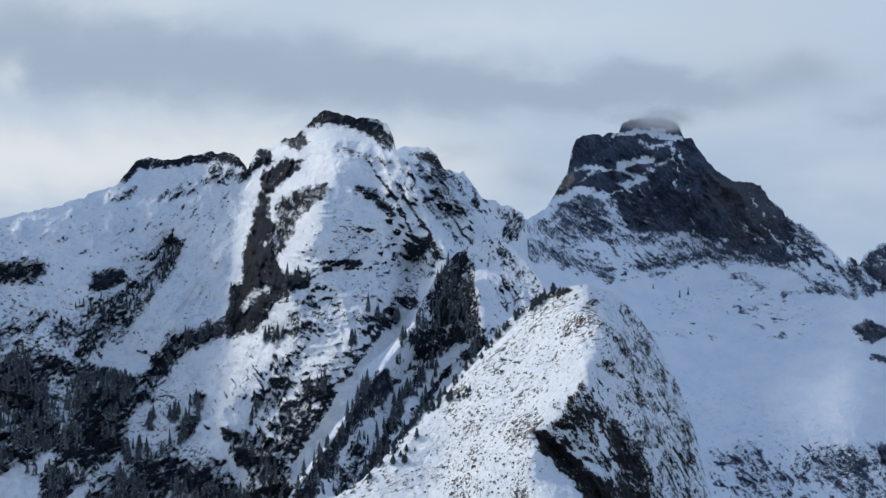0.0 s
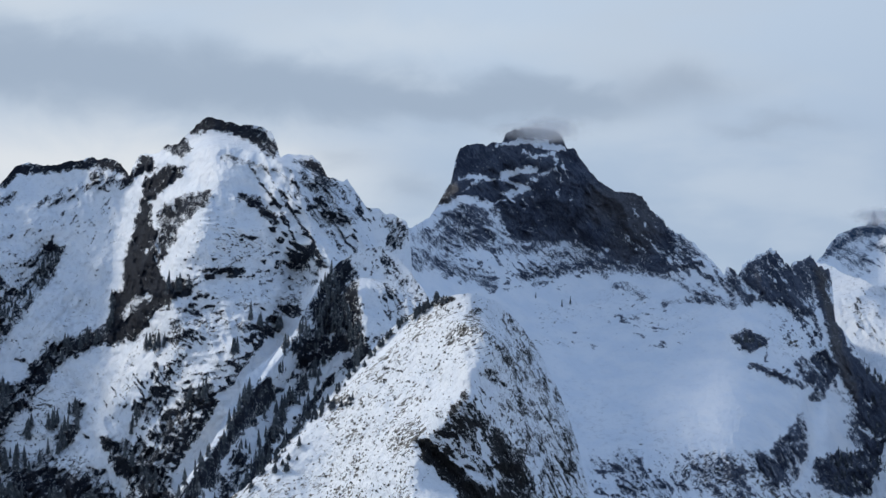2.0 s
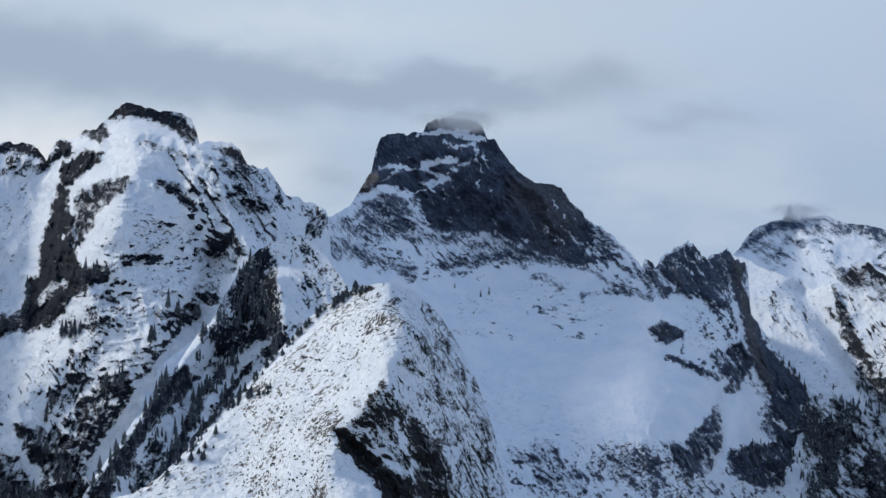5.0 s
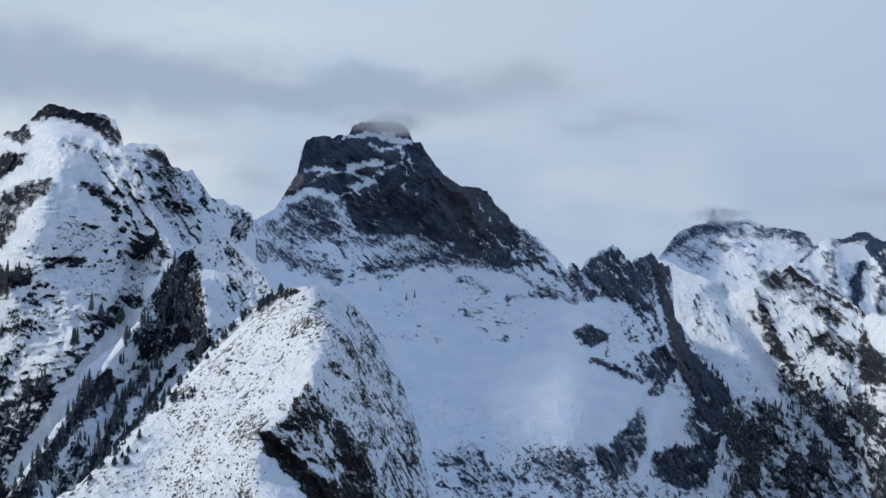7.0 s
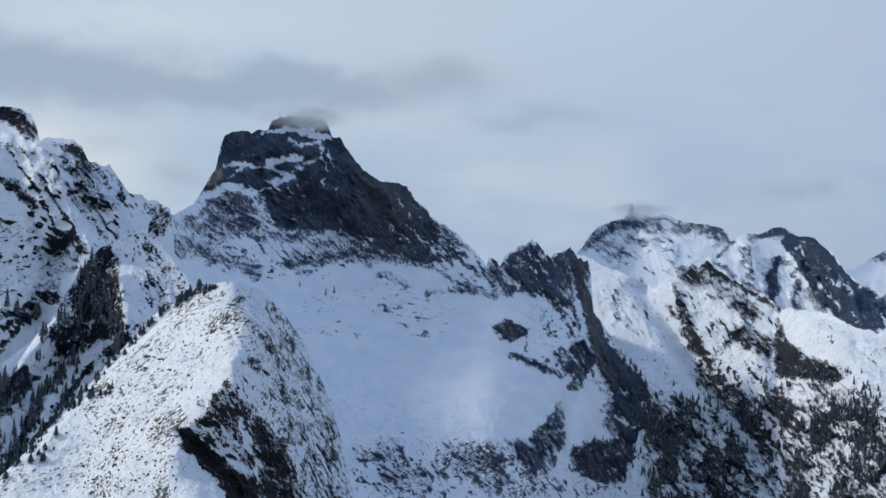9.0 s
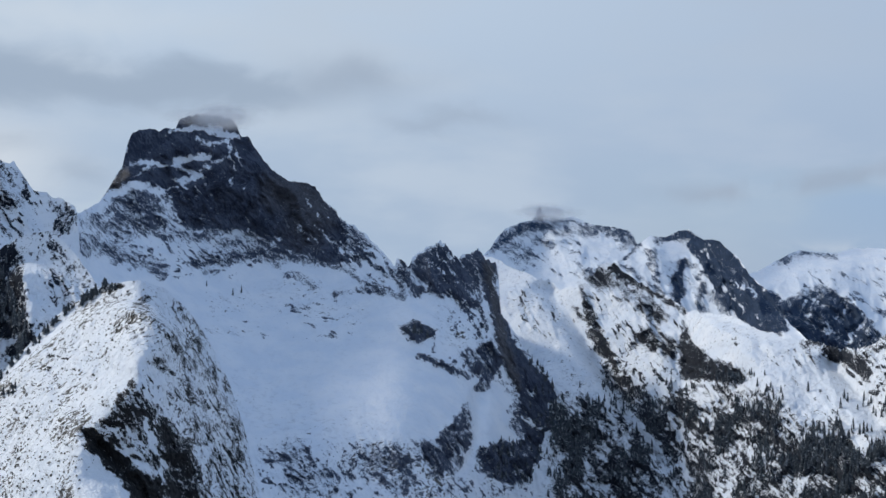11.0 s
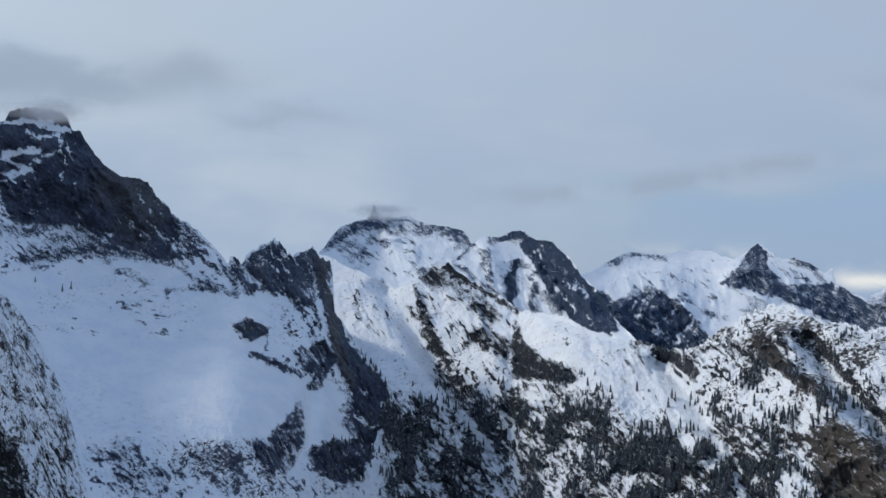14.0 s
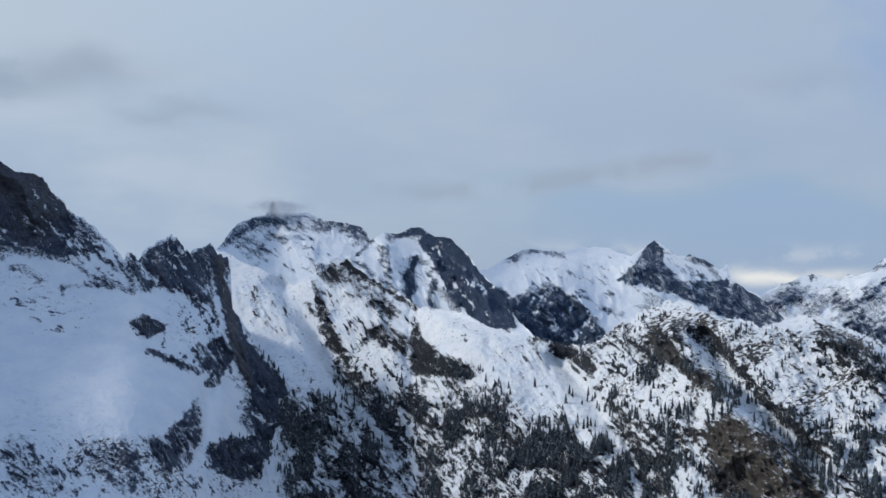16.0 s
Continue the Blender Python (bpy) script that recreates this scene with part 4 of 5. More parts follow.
    m.band([(9.48, 1.07), (10.39, 0.92), (11.13, 0.38)], 5 * DEG, -0.6)
    m.band([(10.09, 1.68), (10.98, 0.61)], 4 * DEG, -0.4)
    m.earth([(7.82, 3.08), (8.73, 2.61), (8.43, 2.15)], 40 * DEG, 0.35)
    m.earth([(3.36, 3.41), (3.12, 3.02)], 14 * DEG, 0.7)
    m.face([(3.08, 2.75), (3.85, 3.26), (4.38, 3.08), (4.70, 2.15), (4.00, 1.71), (3.25, 2.01)], 0.66, "lower_crag", 0.12)
    m.band([(3.12, 2.88), (3.82, 3.19), (4.47, 3.00)], 7 * DEG, -0.85)
    m.band([(2.42, 1.55), (3.35, 1.32), (4.43, 0.90)], 17 * DEG, 0.6, "rock_band", 0.7)
    m.band([(2.58, 2.17), (3.51, 1.86)], 20 * DEG, 0.5, "", 0.8)
    m.band([(5.51, 1.05), (6.44, 1.20), (7.74, 1.51)], 12 * DEG, 0.75, "rock_band", 0.7)
    m.band([(4.74, 1.86), (6.90, 1.54)], 16 * DEG, 0.45, "", 0.8)
    m.band([(7.96, 0.80), (8.72, 0.54)], 10 * DEG, 0.48, "", 0.8)
    m.band([(9.25, 0.31), (10.53, 0.43), (11.13, 0.27)], 7 * DEG, 0.62)
    m.scrub([(5.66, -0.77), (7.04, -0.77)], 8 * DEG, 0.5)
    m.pepper([(7.18, -3.57), (10.13, -3.68), (11.68, -3.80), (12.46, -4.25), (13.23, -4.61), (14.30, -4.88), (14.31, -5.34), (7.21, -5.49)], 0.42, 0.78, 7.0, 0.8)
    m.pepper([(2.43, 1.86), (4.29, 1.70), (6.14, 1.54), (7.82, 1.38), (6.45, 0.61), (4.14, 0.61), (2.74, 1.08)], 0.34, 0.75, 8.0, 1.6)
    m.scrub([(6.43, 0.00), (7.96, 0.31), (9.78, -0.31)], 26 * DEG, 0.55)
    m.scrub([(6.88, -2.46), (8.40, -3.37)], 40 * DEG, 0.5)
    m.streaks([(2.42, 2.33), (4.52, 3.10), (4.90, 2.17), (7.66, 1.77), (7.66, 1.39), (5.51, 0.77), (3.35, 0.93)], 42, 0.55)
    m.streaks([(5.67, 0.31), (9.78, 0.38), (10.68, -0.91), (7.96, -1.23), (5.66, -0.93)], 8, 0.3, 3.0)
    # pinnacle ridge
    m.streaks([(10.68, 0.79), (12.44, 0.53), (12.92, -0.38), (13.73, -1.75), (12.65, -1.62), (12.00, -0.41)], 60, 0.45)
    m.streaks([(7.74, -3.69), (9.67, -3.52), (12.26, -3.93), (15.02, -4.03), (15.37, -5.25), (7.79, -5.50)], 50, 0.5)
    m.face([(10.97, 1.21), (11.16, 1.40), (11.47, 1.13), (11.62, 1.47), (12.01, 1.60), (12.31, 1.73), (12.55, 1.50), (12.70, 1.34), (13.09, 1.50), (13.19, 1.64), (13.32, 1.32), (13.25, 0.47), (13.41, -0.30), (13.73, -1.07), (13.96, -1.53), (13.51, -2.15), (13.04, -1.70), (13.19, -0.77), (12.87, -0.16), (12.48, 0.30), (11.79, 0.45), (11.64, 0.29), (11.32, 0.67)], 0.95, "pinnacle_ridge", 0.06)
    m.pepper([(12.17, 0.45), (13.18, 0.16), (13.65, -1.07), (13.97, -1.99), (12.89, -1.86), (11.81, -1.41), (11.49, -0.80), (12.26, -0.48)], 0.36, 0.8, 8.0)
    m.face([(13.16, 1.52), (13.77, 1.40), (13.60, 0.78), (13.90, 0.09), (14.06, -0.53), (14.37, -1.14), (14.83, -1.59), (15.52, -2.19), (16.13, -2.71), (16.59, -3.61), (16.94, -4.65), (16.04, -4.83), (15.35, -3.79), (14.82, -3.12), (14.40, -2.36), (14.04, -1.76), (13.80, -0.99), (13.52, -0.23), (13.30, 0.62)], 1.1, "dark_wall", 0.06)
    m.runnels([(11.62, 1.53), (13.16, 1.55), (13.41, -0.15), (13.96, -1.53), (13.20, -2.16), (12.72, -0.16)], 62, 0.42, 2.2, 9.0)
    m.runnels([(13.32, 1.24), (13.71, 1.25), (14.88, -1.66), (15.50, -3.48), (14.43, -2.13)], 70, 0.25, 1.5, 9.0)
    m.band([(11.35, 0.96), (11.75, 0.51)], 6 * DEG, -0.7)
    m.band([(10.93, 0.95), (11.29, 0.42)], 3 * DEG, -0.5)
    m.band([(12.87, -1.31), (13.70, -0.67)], 8 * DEG, -0.55)
    m.band([(13.22, -0.07), (12.94, -1.00)], 5 * DEG, -0.5)
    m.earth([(13.45, 1.17), (13.64, 0.32), (13.96, -1.07), (14.35, -2.14)], 9 * DEG, 0.5)
    m.face([(11.06, -0.53), (11.49, -0.38), (12.05, -0.63), (11.97, -0.88), (11.49, -0.94), (11.18, -0.76)], 1.1, "rock_island", 0.06)
    m.band([(11.65, -1.42), (12.20, -1.53), (12.61, -1.77), (13.08, -1.91)], 6 * DEG, 0.85, "rock_band")
    m.band([(12.95, -1.31), (13.50, -1.76)], 10 * DEG, 0.75)
    m.scrub([(12.30, -0.09), (12.80, -1.31)], 30 * DEG, 0.45)
    # broken ground under the bowl
    m.face([(9.83, -3.92), (10.68, -3.67), (11.53, -3.88), (11.69, -4.65), (11.23, -5.04), (10.30, -4.67)], 0.5, "", 0.25)
    m.face([(7.73, -3.72), (8.27, -3.94), (8.36, -4.25), (7.81, -4.29)], 0.72, "", 0.15)
    m.face([(8.13, -4.56), (8.82, -4.52), (9.14, -5.18), (8.45, -5.20)], 0.62, "", 0.15)
    m.face([(11.37, -3.73), (12.07, -3.69), (12.52, -3.22), (12.98, -2.66), (13.10, -3.70), (12.64, -4.20), (12.26, -4.68), (11.87, -4.21)], 0.86, "lower_crag", 0.12)
    m.face([(13.25, -3.85), (13.83, -3.71), (14.47, -3.66), (14.77, -3.17), (15.28, -3.79), (15.59, -4.39), (14.79, -4.90), (14.18, -4.83), (13.69, -4.63), (13.38, -4.45)], 0.98, "lower_crag", 0.1)
    m.band([(14.60, -2.81), (15.17, -3.87)], 22 * DEG, 0.95, "lower_crag")
    m.band([(10.46, -4.57), (11.23, -5.01)], 24 * DEG, 0.55, "", 0.8)
    m.band([(8.22, -4.89), (9.12, -5.04)], 24 * DEG, 0.52, "", 0.8)
    m.band([(7.45, -4.15), (8.34, -3.99)], 18 * DEG, 0.5, "", 0.8)
    m.band([(15.37, -2.48), (15.55, -3.56), (15.84, -4.47), (16.17, -5.38)], 18 * DEG, 1.0, "lower_crag")
    m.band([(13.28, -2.53), (13.26, -3.45), (12.97, -4.53)], 6 * DEG, -0.9)
    m.band([(14.53, -3.04), (15.01, -3.39)], 3 * DEG, -0.9)
    m.scrub([(8.63, -3.53), (12.29, -4.84), (15.35, -4.79)], 60 * DEG, 0.62)
    return m.build(1.0)


def forested_mountain():
    m = Relief([(10.51, -6.23), (11.46, -2.57), (12.73, 1.00), (13.33, 1.39), (13.79, 1.26), (14.42, 1.02), (15.20, 0.73), (15.54, 0.49), (16.12, 0.78), (16.50, 1.10), (16.73, 1.27), (16.98, 1.27), (17.36, 0.94), (18.15, 0.50), (18.94, 0.00), (19.71, -0.02), (20.50, -0.33), (21.44, -0.63), (22.29, -0.78), (23.15, -0.97), (23.89, -0.81), (24.22, -0.51), (24.68, -0.31), (24.98, -0.01), (25.44, 0.17), (26.05, 0.42), (26.54, 0.19), (27.00, -0.03), (27.59, -0.09), (28.04, -0.22), (28.38, -0.38), (28.98, -0.12), (29.55, 0.02), (30.31, -0.08), (30.91, -0.43), (31.63, -0.68), (32.70, -1.07), (33.88, -1.19), (35.93, -2.75), (37.39, -5.62)],
               [(8, 2750), (14, 2650), (18, 2500), (22, 2200), (26, 1950), (31, 1800), (37, 1750)], seed=41, snow=31, stone=58, jag=0.05, spiky=[(21.5, 32.0, 0.05)], grain=[(13, 55), (18, 50), (24, 45), (32, 40)], dust=0.4, ledges=0.3, crag=0.035, swell=2.5)
    m.rib([(16.73, 1.23), (17.38, 0.04), (18.69, -2.40)], 46, 0.8)
    m.rib([(15.20, 0.60), (16.81, -1.68), (18.42, -3.95)], -34, 0.35)
    m.rib([(18.94, -0.23), (18.85, -2.40), (19.00, -5.17)], -22, 0.35)
    m.rib([(19.72, -0.05), (21.48, -2.33), (23.86, -4.72)], 34, 0.9)
    m.rib([(23.01, -1.36), (24.60, -3.32), (25.56, -4.97)], -34, 0.4)
    m.rib([(25.74, 0.26), (26.86, -1.87), (28.11, -3.05), (29.20, -4.83)], 40, 0.9)
    m.rib([(26.76, -0.64), (28.09, -2.29), (29.94, -3.90)], -36, 0.3)
    m.rib([(29.70, -0.02), (31.65, -1.71)], 40, 0.8)
    m.band([(16.05, 0.55), (16.43, -0.29), (16.80, -1.21)], 8 * DEG, 0.85, "rock_rib")
    m.band([(16.35, 0.87), (17.06, 0.65), (17.69, 0.20), (18.17, -0.19)], 15 * DEG, 0.85, "rock_band", 0.7)
    m.band([(16.92, 1.12), (17.68, 0.67), (18.94, -0.04)], 7 * DEG, 0.9, "rock_band")
    m.band([(17.90, -0.72), (18.42, -1.05)], 17 * DEG, 0.9, "wooded_crag")
    m.face([(18.87, -0.23), (19.04, -0.85), (19.59, -1.22), (20.69, -1.73), (20.39, -1.93), (18.91, -1.86), (18.70, -1.48)], 0.96, "dark_cliff", 0.1)
    # the forest: dark under the trees, broken by snow
    m.face([(15.29, -2.49), (16.21, -2.28), (17.46, -2.74), (17.75, -2.12), (18.38, -2.41), (19.76, -1.91), (21.32, -2.03), (23.05, -3.21), (23.99, -3.80), (25.06, -3.61), (23.98, -3.18), (25.04, -2.69), (26.58, -2.79), (27.65, -3.07), (31.71, -4.43), (33.66, -4.93), (33.68, -6.12), (15.10, -6.77)], 0.36, "", 0.35)
    m.stands([(15.13, -2.36), (16.21, -2.30), (16.85, -2.79), (17.63, -3.11), (18.27, -3.83), (18.83, -4.28), (18.94, -5.50), (15.69, -5.57)], 0.8, "forest_floor", 0.55)
    m.stands([(19.09, -2.42), (20.41, -2.23), (21.51, -2.67), (21.21, -3.30), (20.45, -3.93), (20.94, -4.84), (20.65, -5.46), (19.09, -5.50)], 0.75, "forest_floor", 0.3)
    m.stands([(21.22, -3.76), (22.45, -3.26), (24.00, -3.14), (24.78, -3.80), (26.15, -3.29), (26.84, -3.27), (26.17, -4.21), (26.04, -5.28), (21.11, -5.45)], 0.8, "forest_floor", 0.4)
    m.band([(21.46, -1.40), (22.56, -2.30), (23.67, -3.19)], 26 * DEG, -0.85)
    m.band([(17.14, -2.44), (18.26, -3.80)], 7 * DEG, -0.8)
    m.band([(18.87, -3.33), (19.00, -5.17)], 6 * DEG, -0.8)
    m.band([(26.16, -4.49), (27.08, -4.91)], 30 * DEG, -0.75)
    m.band([(26.84, -0.94), (28.09, -2.36), (29.78, -3.83)], 14 * DEG, -0.8)
    m.band([(28.37, -1.36), (30.37, -2.97)], 34 * DEG, -0.5)
    m.face([(26.91, -3.04), (27.54, -2.76), (28.45, -3.06), (29.21, -3.48), (29.82, -4.09), (30.26, -5.09), (27.41, -5.22), (27.03, -4.36)], 0.95, "earth_cliff", 0.18)
    m.earth([(27.68, -3.54), (28.44, -4.12), (29.21, -4.84)], 60 * DEG, 0.85)
    m.face([(25.17, -0.28), (25.47, -0.31), (26.10, -0.99), (26.80, -1.51), (27.19, -1.88), (27.65, -2.25), (27.20, -2.37), (26.50, -1.78), (25.80, -1.31), (25.33, -0.78)], 0.9, "rock_band", 0.1)
    m.earth([(25.14, -0.37), (25.69, -0.98), (26.40, -1.65), (27.18, -2.24)], 13 * DEG, 0.45)
    m.face([(29.72, -0.20), (30.16, -0.23), (30.91, -0.51), (31.63, -1.12), (31.64, -1.73), (30.63, -1.16), (29.95, -0.57)], 0.85, "rock_band", 0.1)
    m.earth([(30.31, -0.11), (31.06, -0.59), (31.64, -1.11)], 16 * DEG, 0.45)
    m.pepper([(23.94, -0.74), (24.85, -0.10), (26.08, 0.24), (27.61, -0.03), (28.37, -0.39), (29.86, 0.03), (31.62, -0.52), (31.69, -4.42), (29.78, -3.61), (28.42, -2.75), (26.89, -2.20), (24.61, -2.89), (23.97, -1.98)], 0.43, 0.78, 8.0)
    m.pepper([(15.29, -2.36), (17.47, -2.77), (20.41, -2.08), (22.45, -3.26), (23.99, -2.90), (26.75, -2.51), (26.96, -5.24), (15.38, -5.57)], 0.44, 0.78, 7.0, 0.8)
    m.pepper([(16.18, -0.94), (18.68, -1.50), (19.94, -2.09), (19.04, -3.35), (17.46, -2.46)], 0.3, 0.75, 8.0, 0.8)
    m.pepper([(19.58, -0.24), (21.46, -0.65), (24.29, -2.28), (24.62, -3.35), (22.10, -1.57), (20.23, -1.46)], 0.26, 0.5, 9.0)
    m.band([(27.29, -0.62), (28.20, -0.60), (29.11, -0.57)], 22 * DEG, 0.3, "", 0.8)
    m.band([(23.92, -0.72), (25.00, -0.69), (25.47, -1.44)], 26 * DEG, 0.35, "", 0.8)
    m.band([(22.22, -0.84), (23.62, -1.19)], 16 * DEG, 0.6, "", 0.8)
    m.band([(16.82, -1.83), (17.45, -2.43)], 20 * DEG, 0.5, "", 0.8)
    m.streaks([(13.96, 1.03), (15.20, 0.60), (17.43, -1.66), (16.21, -2.16), (14.31, -0.66)], 60, 0.32, 3.0)
    m.streaks([(16.13, 0.63), (18.94, -0.23), (18.69, -2.40), (17.45, -2.28)], 60, 0.45)
    m.streaks([(23.92, -0.72), (26.05, 0.27), (29.10, -0.19), (31.63, -0.80), (32.18, -4.41), (27.64, -2.45), (24.57, -2.24)], 48, 0.44, 3.2, 8.0)
    m.streaks([(19.72, -0.21), (23.01, -1.36), (24.30, -3.63), (22.43, -2.92)], 48, 0.34)
    m.streaks([(15.28, -2.33), (19.92, -1.91), (23.97, -2.88), (26.88, -2.48), (32.18, -4.41), (32.20, -5.75), (15.40, -6.31)], 75, 0.52, 3.4, 7.0)
    m.scrub([(14.43, 0.58), (15.24, -0.94), (16.20, -1.85)], 60 * DEG, 0.45)
    m.scrub([(17.11, -1.21), (18.06, -2.11), (18.70, -2.71)], 60 * DEG, 0.62)
    m.scrub([(24.23, -0.71), (27.60, -0.61), (31.65, -1.41)], 60 * DEG, 0.85)
    m.scrub([(24.56, -1.63), (27.62, -1.84), (31.68, -2.92)], 90 * DEG, 0.72)
    m.scrub([(19.90, -1.13), (22.24, -1.69)], 50 * DEG, 0.35)
    return m.build(1.0)


def far_peak():
    m = Relief([(9.61, -6.24), (10.67, -1.67), (12.14, 0.21), (13.03, 1.01), (13.51, 1.58), (13.70, 1.92), (13.92, 2.18), (14.30, 2.31), (14.69, 2.39), (14.80, 2.62), (14.89, 2.80), (14.98, 2.60), (15.10, 2.55), (15.46, 2.50), (15.84, 2.50), (16.08, 2.41), (16.70, 2.27), (17.40, 2.15), (17.58, 1.82), (17.89, 2.01), (18.26, 1.99), (18.72, 2.16), (18.96, 2.20), (19.27, 1.99), (19.79, 1.91), (20.06, 1.67), (20.33, 1.49), (20.62, 1.03), (21.10, 0.57), (21.74, -0.34), (22.38, -0.91), (23.17, -1.66), (24.61, -3.78), (25.89, -6.17)],
               [(10, 3300), (15, 3600), (19, 3500), (24, 3000)], seed=51, ledges=0.08, swell=2.2, folds=0.22, sway=0.12, jag=0.03, snow=27, stone=60, step=0.034, vein=0.42, grain=[(14, 20), (17, 35), (20, 60)], dust=0.2)
    m.rib([(19.82, 1.91), (20.47, 0.74), (21.44, -0.78)], 60, 0.7)
    m.rib([(14.89, 2.89), (15.79, 1.55), (16.75, 0.65)], 30, 0.9)
    m.rib([(18.11, 2.00), (18.29, 1.00), (18.94, -0.23)], 30, 0.5)
    m.band([(13.66, 1.61), (14.23, 2.12), (14.77, 2.26), (15.62, 2.13)], 12 * DEG, 0.75, "summit_cliff", 0.8)
    m.band([(14.83, 2.84), (14.92, 2.45)], 8 * DEG, 0.9, "summit_spire")
    m.band([(16.09, 2.15), (16.70, 2.20), (17.49, 1.94)], 13 * DEG, 0.85, "summit_cliff", 0.7)
    m.band([(14.09, 1.66), (15.17, 1.84)], 12 * DEG, 0.55, "", 0.8)
    m.face([(18.91, 2.08), (19.42, 2.04), (19.80, 1.97), (20.06, 1.63), (20.45, 1.25), (20.76, 0.87), (21.21, 0.49), (21.60, -0.04), (21.75, -0.53), (20.89, -0.54), (20.31, -0.15), (19.77, 0.36), (19.46, 0.98), (19.22, 1.44), (18.97, 1.71)], 1.15, "dark_flank", 0.03)
    m.runnels([(18.26, 2.15), (19.57, 2.06), (20.27, 1.17), (21.57, -0.20), (20.89, -0.44), (19.66, 0.55), (19.19, 1.47)], 62, 0.34, 1.8, 8.0)
    m.band([(18.11, 1.95), (18.57, 2.05), (19.03, 2.05)], 8 * DEG, 0.85, "summit_cliff", 0.5)
    m.face([(18.88, 1.49), (19.04, 1.43), (18.82, 0.99), (18.91, 0.53), (18.78, -0.07), (18.57, 0.25), (18.48, 0.87)], 1.1, "rock_rib", 0.05)
    m.band([(17.04, 1.20), (17.51, 0.98), (18.14, 0.60), (18.78, 0.00)], 5 * DEG, 0.6)
    m.band([(17.64, 1.91), (17.50, 1.60), (17.04, 1.27)], 3 * DEG, 0.8)
    m.band([(19.35, 0.71), (19.32, 0.09)], 7 * DEG, 0.85, "rock_rib")
    m.band([(16.12, 0.94), (16.73, 1.11)], 10 * DEG, 0.6)
    m.band([(17.96, 1.61), (18.13, 0.99)], 9 * DEG, 0.5)
    m.streaks([(13.54, 2.10), (19.82, 1.97), (19.25, -0.22), (16.13, 0.63), (14.10, 1.35)], 36, 0.42)
    m.scrub([(14.41, 1.36), (16.73, 1.27), (18.59, 1.32)], 30 * DEG, 0.35)
    return m.build(1.0)


def far_range():
    m = Relief([(16.94, -6.13), (18.36, -1.48), (19.56, -0.21), (20.47, 0.99), (20.93, 1.16), (21.39, 1.42), (21.77, 1.62), (22.00, 1.68), (22.39, 1.63), (22.93, 1.64), (23.39, 1.75), (24.01, 1.79), (24.40, 1.65), (24.76, 1.53), (25.02, 1.73), (25.24, 1.89), (25.39, 2.00), (25.58, 1.89), (26.02, 1.59), (26.36, 1.63), (26.63, 1.55), (26.97, 1.37), (27.28, 1.10), (27.44, 0.95), (27.64, 0.89), (27.90, 0.71), (28.26, 0.51), (28.64, 0.26), (29.41, -0.56), (30.65, -2.05), (32.50, -5.88)],
               [(18, 4100), (24, 4300), (28, 4100), (31, 3900)], seed=61, ledges=0.06, swell=2.2, folds=0.22, sway=0.12, jag=0.02, snow=24, stone=58, step=0.034, vein=0.42, grain=[(20, 30), (24, 55), (28, 45)], dust=0.2)
    m.rib([(25.39, 1.98), (25.27, 0.87), (26.06, -0.35)], 60, 0.8)
    m.rib([(22.95, 0.81), (23.75, -0.10), (24.23, -1.02)], 40, 0.7)
    m.face([(25.39, 2.04), (25.58, 1.80), (25.69, 1.34), (26.11, 0.92), (26.80, 0.90), (27.41, 1.04), (27.58, 0.31), (27.28, -0.07), (26.32, 0.37), (25.61, 0.61), (24.99, 0.74), (24.40, 0.86), (24.80, 1.29)], 0.9, "dark_pyramid", 0.03)
    m.streaks([(25.39, 1.98), (27.41, 1.04), (26.96, 0.45), (25.57, 1.18)], 48, 0.8)
    m.face([(27.56, 0.85), (28.02, 0.75), (28.49, 0.41), (29.03, -0.08), (28.35, -0.36), (27.28, -0.04), (27.42, 0.46)], 0.9, "dark_flank", 0.06)
    m.band([(26.40, 1.59), (26.97, 1.34)], 8 * DEG, 0.7)
    m.band([(21.39, 1.39), (22.08, 1.62), (22.93, 1.55)], 7 * DEG, 0.66, "rock_band", 0.8)
    m.face([(21.34, 0.26), (22.01, 0.47), (22.51, 0.63), (22.99, 0.50), (23.51, 0.14), (23.89, -0.23), (24.18, -0.76), (24.19, -1.52), (21.35, -1.58)], 1.0, "dark_flank", 0.04)
    m.face([(20.62, 0.87), (21.56, 0.30), (22.25, -0.37), (22.77, -0.82), (21.87, -0.73), (21.19, -0.28), (20.73, 0.41)], 1.0, "dark_flank", 0.05)
    m.runnels([(21.56, 0.26), (22.54, 0.66), (23.88, -0.16), (23.89, -0.84), (22.70, -0.79)], 128, 0.42, 1.6, 8.0)
    m.band([(22.03, 0.47), (22.64, 0.72)], 8 * DEG, 0.6)
    m.band([(23.90, 0.13), (24.52, -0.08)], 8 * DEG, 0.5)
    m.streaks([(21.07, 1.54), (24.94, 1.55), (24.23, -0.71), (21.43, -0.16)], 35, 0.42)
    m.streaks([(25.71, 1.80), (28.18, 0.63), (28.04, -0.14), (26.04, 0.58)], 40, 0.45)
    m.scrub([(21.39, 1.08), (23.87, 1.30)], 30 * DEG, 0.3)
    return m.build(1.0)


